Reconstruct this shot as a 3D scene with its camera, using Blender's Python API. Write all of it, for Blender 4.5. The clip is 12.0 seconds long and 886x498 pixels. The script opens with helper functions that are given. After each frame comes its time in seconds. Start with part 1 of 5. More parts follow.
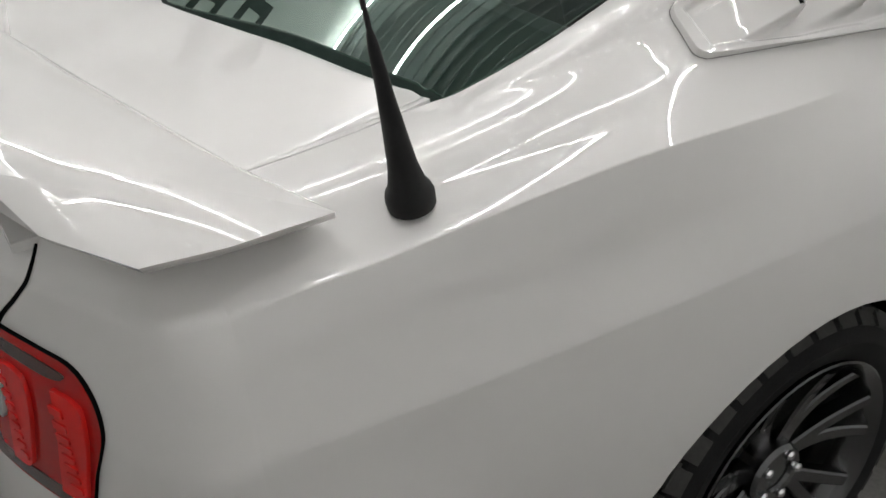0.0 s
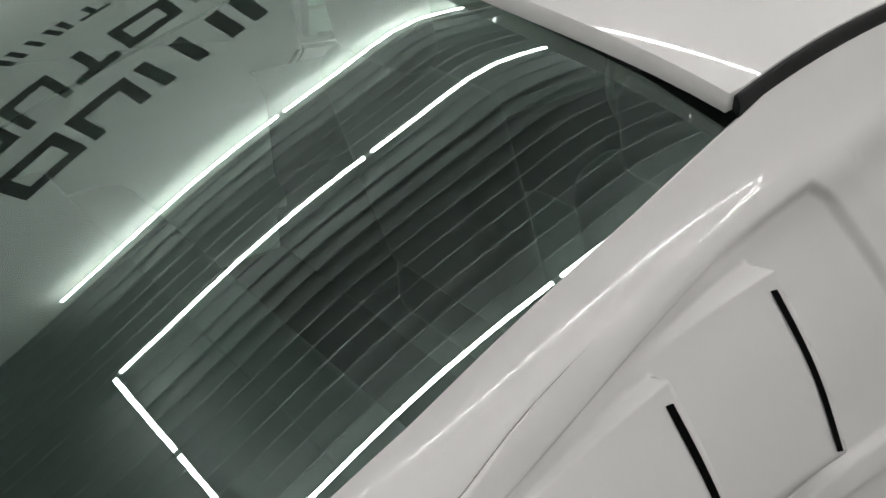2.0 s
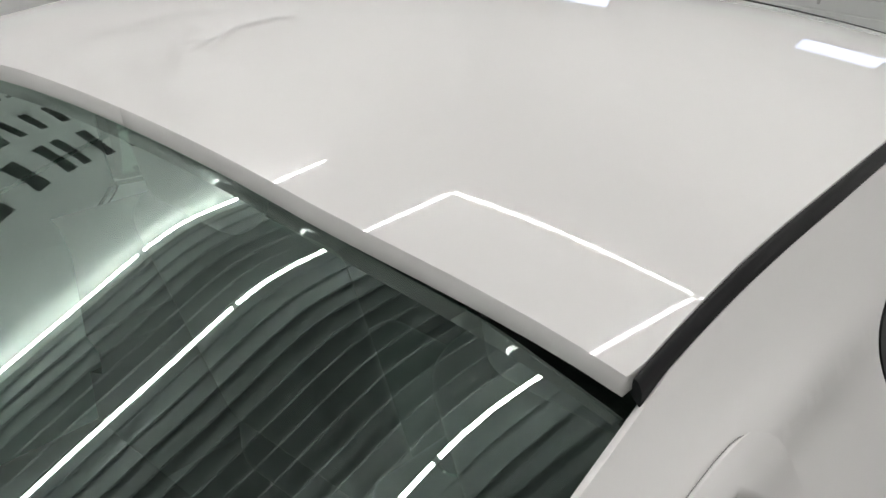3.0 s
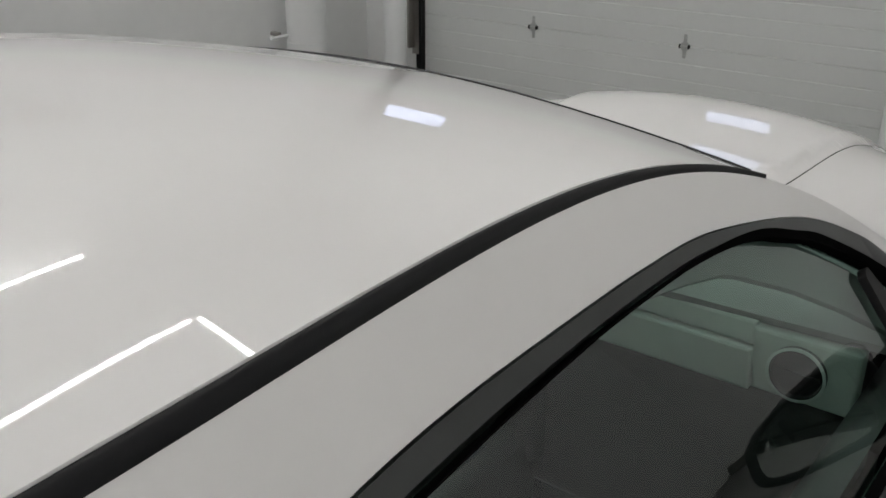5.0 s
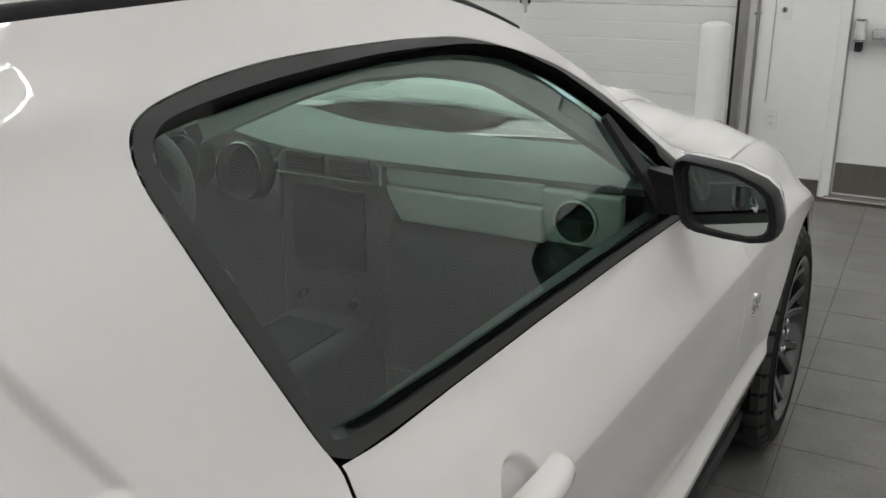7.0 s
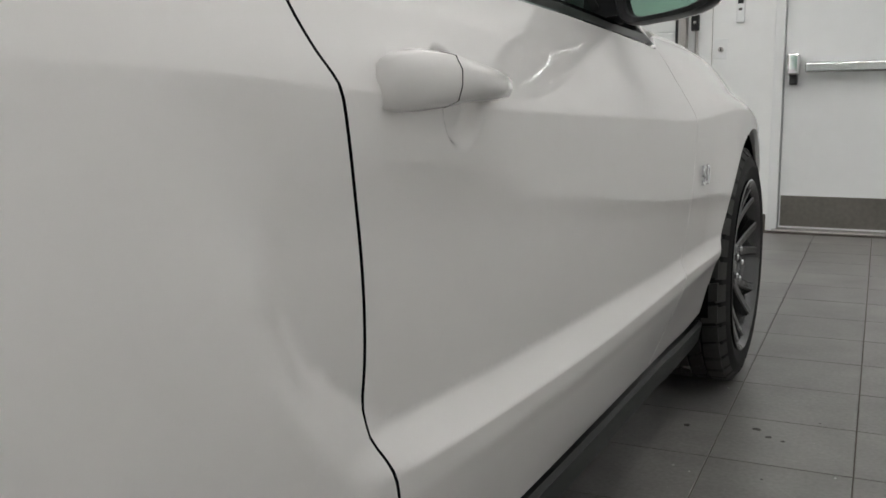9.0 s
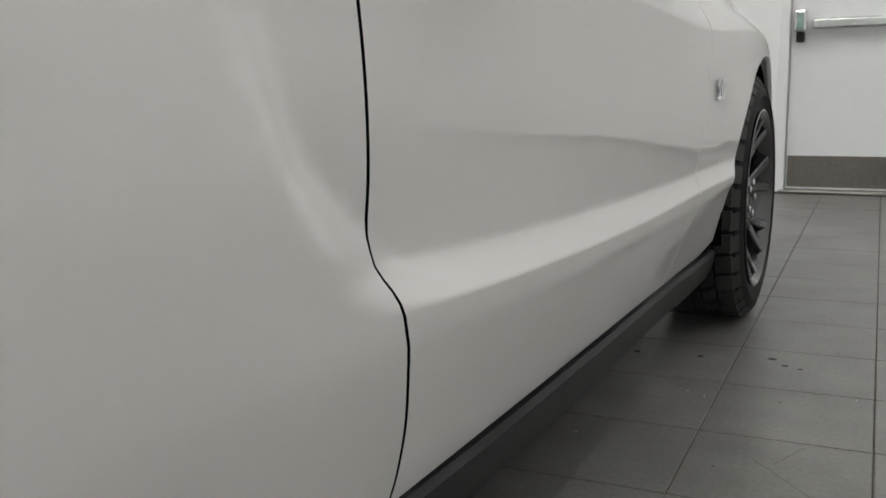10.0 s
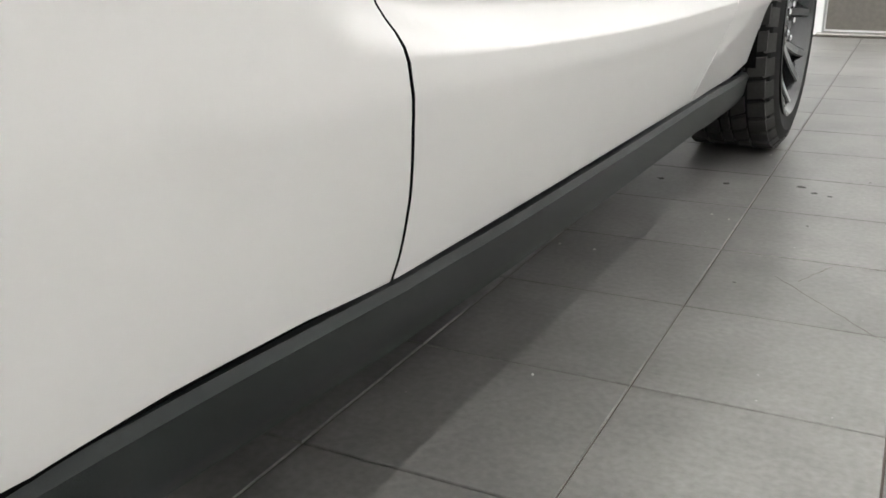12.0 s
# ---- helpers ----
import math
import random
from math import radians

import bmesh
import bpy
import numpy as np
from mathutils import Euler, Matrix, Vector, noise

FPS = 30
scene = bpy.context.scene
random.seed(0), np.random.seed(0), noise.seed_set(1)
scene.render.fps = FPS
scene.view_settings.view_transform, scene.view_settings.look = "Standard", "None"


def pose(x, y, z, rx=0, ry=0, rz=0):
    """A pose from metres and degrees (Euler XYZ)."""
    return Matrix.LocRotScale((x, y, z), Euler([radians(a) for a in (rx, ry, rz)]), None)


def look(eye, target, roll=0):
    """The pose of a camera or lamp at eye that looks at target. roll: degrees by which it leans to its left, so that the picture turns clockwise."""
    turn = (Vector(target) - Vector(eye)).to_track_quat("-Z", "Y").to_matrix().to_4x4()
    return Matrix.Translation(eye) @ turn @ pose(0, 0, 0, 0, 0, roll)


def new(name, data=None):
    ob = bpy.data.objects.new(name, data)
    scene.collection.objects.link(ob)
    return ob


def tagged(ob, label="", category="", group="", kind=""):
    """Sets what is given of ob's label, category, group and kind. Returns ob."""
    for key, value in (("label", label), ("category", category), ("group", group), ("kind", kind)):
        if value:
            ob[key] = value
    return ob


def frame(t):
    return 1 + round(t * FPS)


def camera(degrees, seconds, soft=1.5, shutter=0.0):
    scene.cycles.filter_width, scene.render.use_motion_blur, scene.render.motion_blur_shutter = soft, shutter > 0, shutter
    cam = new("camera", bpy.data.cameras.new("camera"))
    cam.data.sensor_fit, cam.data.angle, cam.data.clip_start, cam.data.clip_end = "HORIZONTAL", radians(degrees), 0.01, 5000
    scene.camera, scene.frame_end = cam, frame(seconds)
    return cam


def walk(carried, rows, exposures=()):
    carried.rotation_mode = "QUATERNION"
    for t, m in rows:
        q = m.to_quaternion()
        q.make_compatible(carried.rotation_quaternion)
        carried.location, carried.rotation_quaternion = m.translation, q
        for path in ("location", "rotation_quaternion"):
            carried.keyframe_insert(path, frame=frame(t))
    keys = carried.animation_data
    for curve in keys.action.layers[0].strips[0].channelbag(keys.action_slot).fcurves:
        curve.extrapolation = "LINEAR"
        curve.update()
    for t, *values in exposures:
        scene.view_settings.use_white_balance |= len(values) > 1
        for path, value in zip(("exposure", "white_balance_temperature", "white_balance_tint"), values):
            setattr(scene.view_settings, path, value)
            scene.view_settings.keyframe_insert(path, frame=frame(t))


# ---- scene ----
cam = camera(51.11, 12.0, soft=1.6)
ROWS = [  # seconds, eye, yaw, pitch, roll
    (0, 1.569, -1.246, 1.508, 56.56, -30.47, -0.17),
    (0.5, 1.498, -1.023, 1.541, 57.65, -30.83, -0.41),
    (1, 1.311, -0.732, 1.575, 56.54, -32.99, -0.60),
    (1.5, 1.195, -0.600, 1.591, 54.43, -31.00, -0.46),
    (2, 1.029, -0.442, 1.669, 51.36, -30.58, -0.55),
    (2.5, 0.916, -0.343, 1.718, 47.63, -30.50, 0.10),
    (3, 0.835, -0.230, 1.722, 41.74, -26.82, 1.42),
    (4.8, 0.896, 0.350, 1.673, 38.58, -23.28, 0.23),
    (5, 0.946, 0.360, 1.673, 37.78, -23.17, 0.18),
    (5.5, 1.037, 0.326, 1.656, 34.27, -22.20, 1.45),
    (6, 1.136, 0.197, 1.661, 31.26, -21.12, 0.64),
    (6.5, 1.247, 0.059, 1.617, 30.33, -19.70, 0.15),
    (7, 1.271, -0.001, 1.445, 29.60, -18.00, -0.15),
    (7.1, 1.276, -0.005, 1.394, 29.46, -17.58, -0.21),
    (7.5, 1.304, -0.022, 1.191, 28.74, -16.44, 0.13),
    (7.6, 1.316, -0.034, 1.147, 28.54, -16.15, 0.61),
    (9.5, 1.324, -0.031, 0.756, 26.47, -8.35, -1.14),
    (10, 1.291, 0.008, 0.667, 26.88, -9.99, -1.14),
    (10.5, 1.273, 0.040, 0.603, 27.48, -13.63, -0.71),
    (11, 1.259, 0.061, 0.552, 27.88, -15.33, -0.56),
    (11.5, 1.262, 0.056, 0.517, 28.22, -17.28, -0.65),
    (12, 1.281, 0.052, 0.566, 28.47, -18.69, -0.69),
]

EXPOSURES = [(0.0, 0.3), (0.5, 0.2), (1.0, 0.0), (1.5, 0.0), (2.0, 0.1), (3.0, 0.2), (5.0, -0.1), (5.5, 0.2), (6.5, 0.45), (7.5, 0.45), (9.5, 0.55), (10.0, 0.65), (10.5, 1.0), (11.0, 1.2), (12.0, 1.75)]


def aim(x, y, z, yaw, pitch, roll):
    a, b = radians(yaw), radians(pitch)
    ahead = Vector((-math.sin(a) * math.cos(b), math.cos(a) * math.cos(b), math.sin(b)))
    return look((x, y, z), Vector((x, y, z)) + 2 * ahead, roll)


walk(cam, [(t, aim(*row)) for t, *row in ROWS], exposures=EXPOSURES)

# world: a closed workshop, the little that is left of daylight
world = bpy.data.worlds.new("world")
scene.world = world
world.use_nodes = True
world.node_tree.nodes["Background"].inputs[0].default_value = (0.8, 0.85, 0.9, 1)
world.node_tree.nodes["Background"].inputs[1].default_value = 0.1
scene.view_settings.exposure = 0.0

# ---- materials ----


def material(name, color, rough=0.5, metal=0.0, coat=0.0, grain=0.0, scale=30.0, bump=0.0, vary=0.0):
    """A principled material with two scales of variation in colour, and fine relief."""
    m = bpy.data.materials.new(name)
    m.use_nodes = True
    nt = m.node_tree
    b = nt.nodes["Principled BSDF"]
    b.inputs["Base Color"].default_value = (*color, 1)
    b.inputs["Roughness"].default_value = rough
    b.inputs["Metallic"].default_value = metal
    b.inputs["Coat Weight"].default_value = coat
    b.inputs["Coat Roughness"].default_value = 0.02
    if grain or bump or vary:
        tex = nt.nodes.new("ShaderNodeTexCoord")
        fine, broad = nt.nodes.new("ShaderNodeTexNoise"), nt.nodes.new("ShaderNodeTexNoise")
        fine.inputs["Scale"].default_value, broad.inputs["Scale"].default_value = scale, scale / 12
        fine.inputs["Detail"].default_value = broad.inputs["Detail"].default_value = 4
        for n in (fine, broad):
            nt.links.new(tex.outputs["Object"], n.inputs["Vector"])
        add = nt.nodes.new("ShaderNodeMath")
        add.operation = "ADD"
        nt.links.new(fine.outputs["Fac"], add.inputs[0])
        nt.links.new(broad.outputs["Fac"], add.inputs[1])
        ramp = nt.nodes.new("ShaderNodeMapRange")
        ramp.inputs[1].default_value, ramp.inputs[2].default_value = 0.6, 1.4
        ramp.inputs[3].default_value, ramp.inputs[4].default_value = 1 - grain, 1 + grain
        nt.links.new(add.outputs[0], ramp.inputs[0])
        mix = nt.nodes.new("ShaderNodeVectorMath")
        mix.operation = "SCALE"
        mix.inputs[0].default_value = color
        nt.links.new(ramp.outputs[0], mix.inputs["Scale"])
        nt.links.new(mix.outputs[0], b.inputs["Base Color"])
        if vary:
            r2 = nt.nodes.new("ShaderNodeMapRange")
            r2.inputs[1].default_value, r2.inputs[2].default_value = 0.3, 0.7
            r2.inputs[3].default_value, r2.inputs[4].default_value = rough - vary, rough + vary
            nt.links.new(broad.outputs["Fac"], r2.inputs[0])
            nt.links.new(r2.outputs[0], b.inputs["Roughness"])
        if bump:
            bp = nt.nodes.new("ShaderNodeBump")
            bp.inputs["Strength"].default_value, bp.inputs["Distance"].default_value = bump, 0.002
            nt.links.new(fine.outputs["Fac"], bp.inputs["Height"])
            nt.links.new(bp.outputs[0], b.inputs["Normal"])
    return m


def glass_material(name, tint, gloss_least, sheen=(1.0, 1.0, 1.0)):
    """A thin tinted pane: what passes is tinted, the gloss grows towards grazing angles."""
    m = bpy.data.materials.new(name)
    m.use_nodes = True
    nt = m.node_tree
    nt.nodes.remove(nt.nodes["Principled BSDF"])
    clear, gloss = nt.nodes.new("ShaderNodeBsdfTransparent"), nt.nodes.new("ShaderNodeBsdfGlossy")
    clear.inputs[0].default_value = (*tint, 1)
    gloss.inputs["Roughness"].default_value = 0.0
    gloss.inputs["Color"].default_value = (*sheen, 1)
    facing, power, span = nt.nodes.new("ShaderNodeLayerWeight"), nt.nodes.new("ShaderNodeMath"), nt.nodes.new("ShaderNodeMapRange")
    facing.inputs[0].default_value = 0.5
    power.operation, power.inputs[1].default_value = "POWER", 5.0
    span.inputs[3].default_value, span.inputs[4].default_value = gloss_least, 1.0
    mix = nt.nodes.new("ShaderNodeMixShader")
    nt.links.new(facing.outputs["Facing"], power.inputs[0])
    nt.links.new(power.outputs[0], span.inputs[0])
    nt.links.new(span.outputs[0], mix.inputs[0])
    nt.links.new(clear.outputs[0], mix.inputs[1])
    nt.links.new(gloss.outputs[0], mix.inputs[2])
    nt.links.new(mix.outputs[0], nt.nodes["Material Output"].inputs[0])
    return m


def light_material(name, color, power):
    m = bpy.data.materials.new(name)
    m.use_nodes = True
    b = m.node_tree.nodes["Principled BSDF"]
    b.inputs["Base Color"].default_value = (0.9, 0.9, 0.9, 1)
    b.inputs["Emission Color"].default_value = (*color, 1)
    b.inputs["Emission Strength"].default_value = power
    return m


PAINT = material("white_car_paint", (0.775, 0.758, 0.745), 0.5, coat=1.0, grain=0.006, scale=400)
TRIM = material("satin_black_trim", (0.009, 0.009, 0.010), 0.42, grain=0.1, scale=600, bump=0.05)
SURROUND = material("satin_grey_black_trim", (0.030, 0.032, 0.031), 0.45, grain=0.1, scale=600, bump=0.05)
RUBBER = material("black_rubber", (0.012, 0.012, 0.012), 0.6, grain=0.15, scale=300, bump=0.1)
SILL = material("grey_black_plastic", (0.013, 0.016, 0.016), 0.42, grain=0.12, scale=900, bump=0.15)
TYRE = material("tyre_rubber", (0.014, 0.014, 0.014), 0.6, grain=0.25, scale=200, bump=0.15)
# tyre rubber lightened for the blocks; groove shade is put into the colours
TREAD = material("lit_tread_rubber", (0.04, 0.039, 0.037), 0.7, grain=0.3, scale=120, bump=0.15)
RIM = material("black_gloss_rim", (0.10, 0.10, 0.103), 0.2, metal=0.95, coat=0.5, grain=0.08, scale=60)
CHROME = material("chrome", (0.75, 0.75, 0.76), 0.06, metal=1.0)
STEEL = material("brushed_steel", (0.42, 0.40, 0.38), 0.35, metal=1.0, grain=0.08, scale=120)
GLASS = glass_material("green_tinted_glass", (0.76, 0.94, 0.86), 0.085)
DARKGLASS = glass_material("dark_tinted_glass", (0.32, 0.50, 0.42), 0.18, sheen=(0.84, 1.0, 0.92))
MIRROR = material("mirror_glass", (0.50, 0.54, 0.52), 0.01, metal=1.0)
# near-black; in door and sill gaps it stands in for shade
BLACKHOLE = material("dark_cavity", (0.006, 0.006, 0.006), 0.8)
REDLENS = material("red_lamp_lens", (0.42, 0.003, 0.003), 0.03)
REDGLOW = material("ribbed_red_lens", (0.72, 0.006, 0.005), 0.05)
SMOKE = material("dark_red_lamp_lens", (0.05, 0.002, 0.002), 0.08, coat=1.0)
CLEARLENS = material("white_lamp_lens", (0.6, 0.58, 0.57), 0.12, coat=1.0)
WALL = material("white_wall_paint", (0.87, 0.875, 0.865), 0.55, grain=0.03, scale=9, bump=0.08)
DOORPAINT = material("white_door_paint", (0.84, 0.85, 0.845), 0.4, grain=0.02, scale=14)
SECTION = material("white_sectional_door_steel", (0.76, 0.775, 0.76), 0.38, grain=0.02, scale=25, bump=0.04)
BASE = material("brown_grey_vinyl", (0.10, 0.09, 0.08), 0.45, grain=0.1, scale=20)
BRIGHT = material("bright_aluminium", (0.80, 0.79, 0.78), 0.4, metal=0.3, grain=0.03, scale=60)
KICK = material("brushed_kick_plate", (0.24, 0.225, 0.205), 0.42, metal=0.9, grain=0.16, scale=40)


def tile_material():
    """Grey vinyl tile: cloudy wear, fine grain and pale specks, each tile a little different."""
    m = bpy.data.materials.new("grey_floor_tile")
    m.use_nodes = True
    nt = m.node_tree
    b = nt.nodes["Principled BSDF"]
    pos = nt.nodes.new("ShaderNodeNewGeometry").outputs["Position"]

    def noise(scale, detail=4):
        n = nt.nodes.new("ShaderNodeTexNoise")
        n.inputs["Scale"].default_value, n.inputs["Detail"].default_value = scale, detail
        nt.links.new(pos, n.inputs["Vector"])
        return n.outputs["Fac"]

    def span(value, a, c, lo, hi):
        r = nt.nodes.new("ShaderNodeMapRange")
        for k, v in zip((1, 2, 3, 4), (a, c, lo, hi)):
            r.inputs[k].default_value = v
        nt.links.new(value, r.inputs[0])
        return r.outputs[0]

    def times(a, c):
        n = nt.nodes.new("ShaderNodeMath")
        n.operation = "MULTIPLY"
        nt.links.new(a, n.inputs[0])
        nt.links.new(c, n.inputs[1])
        return n.outputs[0]

    info = nt.nodes.new("ShaderNodeObjectInfo").outputs["Random"]
    shade = times(span(noise(1.6, 2), 0.3, 0.7, 0.83, 1.14), span(noise(7, 4), 0.2, 0.8, 0.80, 1.20))
    shade = times(shade, span(noise(90, 3), 0.3, 0.7, 0.86, 1.13))
    shade = times(shade, span(info, 0, 1, 0.93, 1.07))
    cells = nt.nodes.new("ShaderNodeTexVoronoi")
    cells.inputs["Scale"].default_value = 16
    nt.links.new(pos, cells.inputs["Vector"])
    shade = times(shade, span(cells.outputs["Distance"], 0.01, 0.03, 2.2, 1.0))
    col = nt.nodes.new("ShaderNodeVectorMath")
    col.operation = "SCALE"
    col.inputs[0].default_value = (0.186, 0.180, 0.171)
    nt.links.new(shade, col.inputs["Scale"])
    nt.links.new(col.outputs[0], b.inputs["Base Color"])
    nt.links.new(span(noise(3, 2), 0.2, 0.8, 0.27, 0.38), b.inputs["Roughness"])
    bp = nt.nodes.new("ShaderNodeBump")
    bp.inputs["Strength"].default_value, bp.inputs["Distance"].default_value = 0.05, 0.002
    nt.links.new(noise(60, 2), bp.inputs["Height"])
    nt.links.new(bp.outputs[0], b.inputs["Normal"])
    return m


TILE = tile_material()
GROUT = material("brown_grout", (0.10, 0.080, 0.068), 0.8, grain=0.3, scale=40)
CEIL = material("grey_ceiling_paint", (0.30, 0.31, 0.31), 0.6, grain=0.03, scale=5)
LETTER = material("black_wall_letter", (0.012, 0.012, 0.012), 0.5)
DASH = material("grey_dash_vinyl", (0.19, 0.195, 0.195), 0.5, grain=0.15, scale=500, bump=0.2)
BRIGHT = material("satin_bright_trim", (0.62, 0.64, 0.63), 0.22, metal=1.0)
DASHLIGHT = material("silver_dash_panel", (0.58, 0.60, 0.58), 0.4, grain=0.04, scale=200)
SEAT = material("dark_seat_leather", (0.045, 0.045, 0.046), 0.45, grain=0.2, scale=250, bump=0.3)
CARPET = material("dark_carpet", (0.05, 0.05, 0.052), 0.9, grain=0.4, scale=400, bump=0.5)
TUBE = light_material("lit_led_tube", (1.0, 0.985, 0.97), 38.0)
GASKET = material("grey_gasket", (0.22, 0.215, 0.21), 0.6)
LINING = material("grey_roof_lining", (0.20, 0.21, 0.205), 0.9, grain=0.06, scale=300)
RING = material("bright_ring_paint", (0.72, 0.74, 0.73), 0.25)
for dull, level in ((TYRE, 0.12), (RUBBER, 0.3), (BLACKHOLE, 0.0), (TRIM, 0.25), (SILL, 0.3), (PAINT, 0.0)):
    dull.node_tree.nodes["Principled BSDF"].inputs["Specular IOR Level"].default_value = level
GALV = material("galvanised_steel", (0.50, 0.51, 0.50), 0.3, metal=0.6, grain=0.05, scale=80)
CHIP = material("pale_paint_chip", (0.7, 0.69, 0.66), 0.6)
DIRT = material("dark_dirt", (0.05, 0.046, 0.042), 0.7, grain=0.3, scale=90)

# ---- mesh helpers ----


def link_mesh(name, verts, faces, mat, parent=None, label="", smooth=True, normals=None):
    me = bpy.data.meshes.new(name)
    me.from_pydata([tuple(v) for v in verts], [], faces)
    me.update()
    if smooth:
        me.polygons.foreach_set("use_smooth", [True] * len(me.polygons))
    if normals is not None:
        me.normals_split_custom_set_from_vertices([tuple(n) for n in normals])
    for m in mat if isinstance(mat, (list, tuple)) else [mat]:
        me.materials.append(m)
    ob = new(name, me)
    ob.parent = parent
    if label:
        ob["label"] = label
    return ob


def part(name, bm, mat, parent=None, label="", smooth=False, angle=35):
    """Links a bmesh as one mesh object."""
    bmesh.ops.recalc_face_normals(bm, faces=bm.faces)
    if smooth:
        for f in bm.faces:
            f.smooth = True
        for e in bm.edges:
            if len(e.link_faces) == 2 and e.calc_face_angle(0) > radians(angle):
                e.smooth = False
    me = bpy.data.meshes.new(name)
    bm.to_mesh(me)
    bm.free()
    for m in mat if isinstance(mat, (list, tuple)) else [mat]:
        me.materials.append(m)
    ob = new(name, me)
    ob.parent = parent
    if label:
        ob["label"] = label
    return ob


def box(x0, x1, y0, y1, z0, z1, bevel=0.0, seg=2, bm=None):
    bm = bm or bmesh.new()
    m = Matrix.Translation(((x0 + x1) / 2, (y0 + y1) / 2, (z0 + z1) / 2)) @ Matrix.Diagonal((x1 - x0, y1 - y0, z1 - z0, 1))
    made = bmesh.ops.create_cube(bm, size=1, matrix=m)["verts"]
    if bevel:
        edges = list({e for v in made for e in v.link_edges})
        bmesh.ops.bevel(bm, geom=edges, offset=bevel, segments=seg, affect="EDGES", profile=0.5)
    return bm


def lathe(rows, seg=24, matrix=Matrix(), bm=None, closed=False):
    """Turns (radius, height) rows round local z."""
    bm = bm or bmesh.new()
    rings = []
    for r, h in rows:
        rings.append([bm.verts.new(matrix @ Vector((r * math.cos(2 * math.pi * k / seg), r * math.sin(2 * math.pi * k / seg), h))) for k in range(seg)])
    pairs = list(zip(rings, rings[1:])) + ([(rings[-1], rings[0])] if closed else [])
    for a, b in pairs:
        for k in range(seg):
            bm.faces.new((a[k], a[(k + 1) % seg], b[(k + 1) % seg], b[k]))
    if not closed:
        for ring in (rings[0], rings[-1]):
            bm.faces.new(ring)
    return bm


def tube(points, radius, seg=10, bm=None, cap=True):
    """A round bar along points; radius may be a list."""
    bm = bm or bmesh.new()
    pts = [Vector(p) for p in points]
    radii = radius if isinstance(radius, (list, tuple)) else [radius] * len(pts)
    rings, side = [], None
    for i, p in enumerate(pts):
        d = (pts[min(i + 1, len(pts) - 1)] - pts[max(i - 1, 0)]).normalized()
        if side is None:
            side = d.orthogonal().normalized()
        side = (side - d * side.dot(d)).normalized()
        up = d.cross(side)
        rings.append([bm.verts.new(p + radii[i] * (side * math.cos(2 * math.pi * k / seg) + up * math.sin(2 * math.pi * k / seg))) for k in range(seg)])
    for a, b in zip(rings, rings[1:]):
        for k in range(seg):
            bm.faces.new((a[k], a[(k + 1) % seg], b[(k + 1) % seg], b[k]))
    if cap:
        bm.faces.new(rings[0])
        bm.faces.new(rings[-1])
    return bm


def prism(outline, thick, matrix=Matrix(), bevel=0.0, seg=2, bm=None):
    """A flat outline (x, y) made thick along local z, then bevelled."""
    bm = bm or bmesh.new()
    low = [bm.verts.new(matrix @ Vector((x, y, 0))) for x, y in outline]
    high = [bm.verts.new(matrix @ Vector((x, y, thick))) for x, y in outline]
    n = len(outline)
    made = [bm.faces.new(low[::-1]), bm.faces.new(high)]
    made += [bm.faces.new((low[k], low[(k + 1) % n], high[(k + 1) % n], high[k])) for k in range(n)]
    if bevel:
        bmesh.ops.bevel(bm, geom=list({e for f in made[1:2] for e in f.edges}), offset=bevel, segments=seg, affect="EDGES", profile=0.5)
    return bm


def thing(name, label, category, group="", at=(0, 0, 0)):
    ob = new(name)
    ob.location = at
    ob.empty_display_size = 0.1
    return tagged(ob, label, category, group)

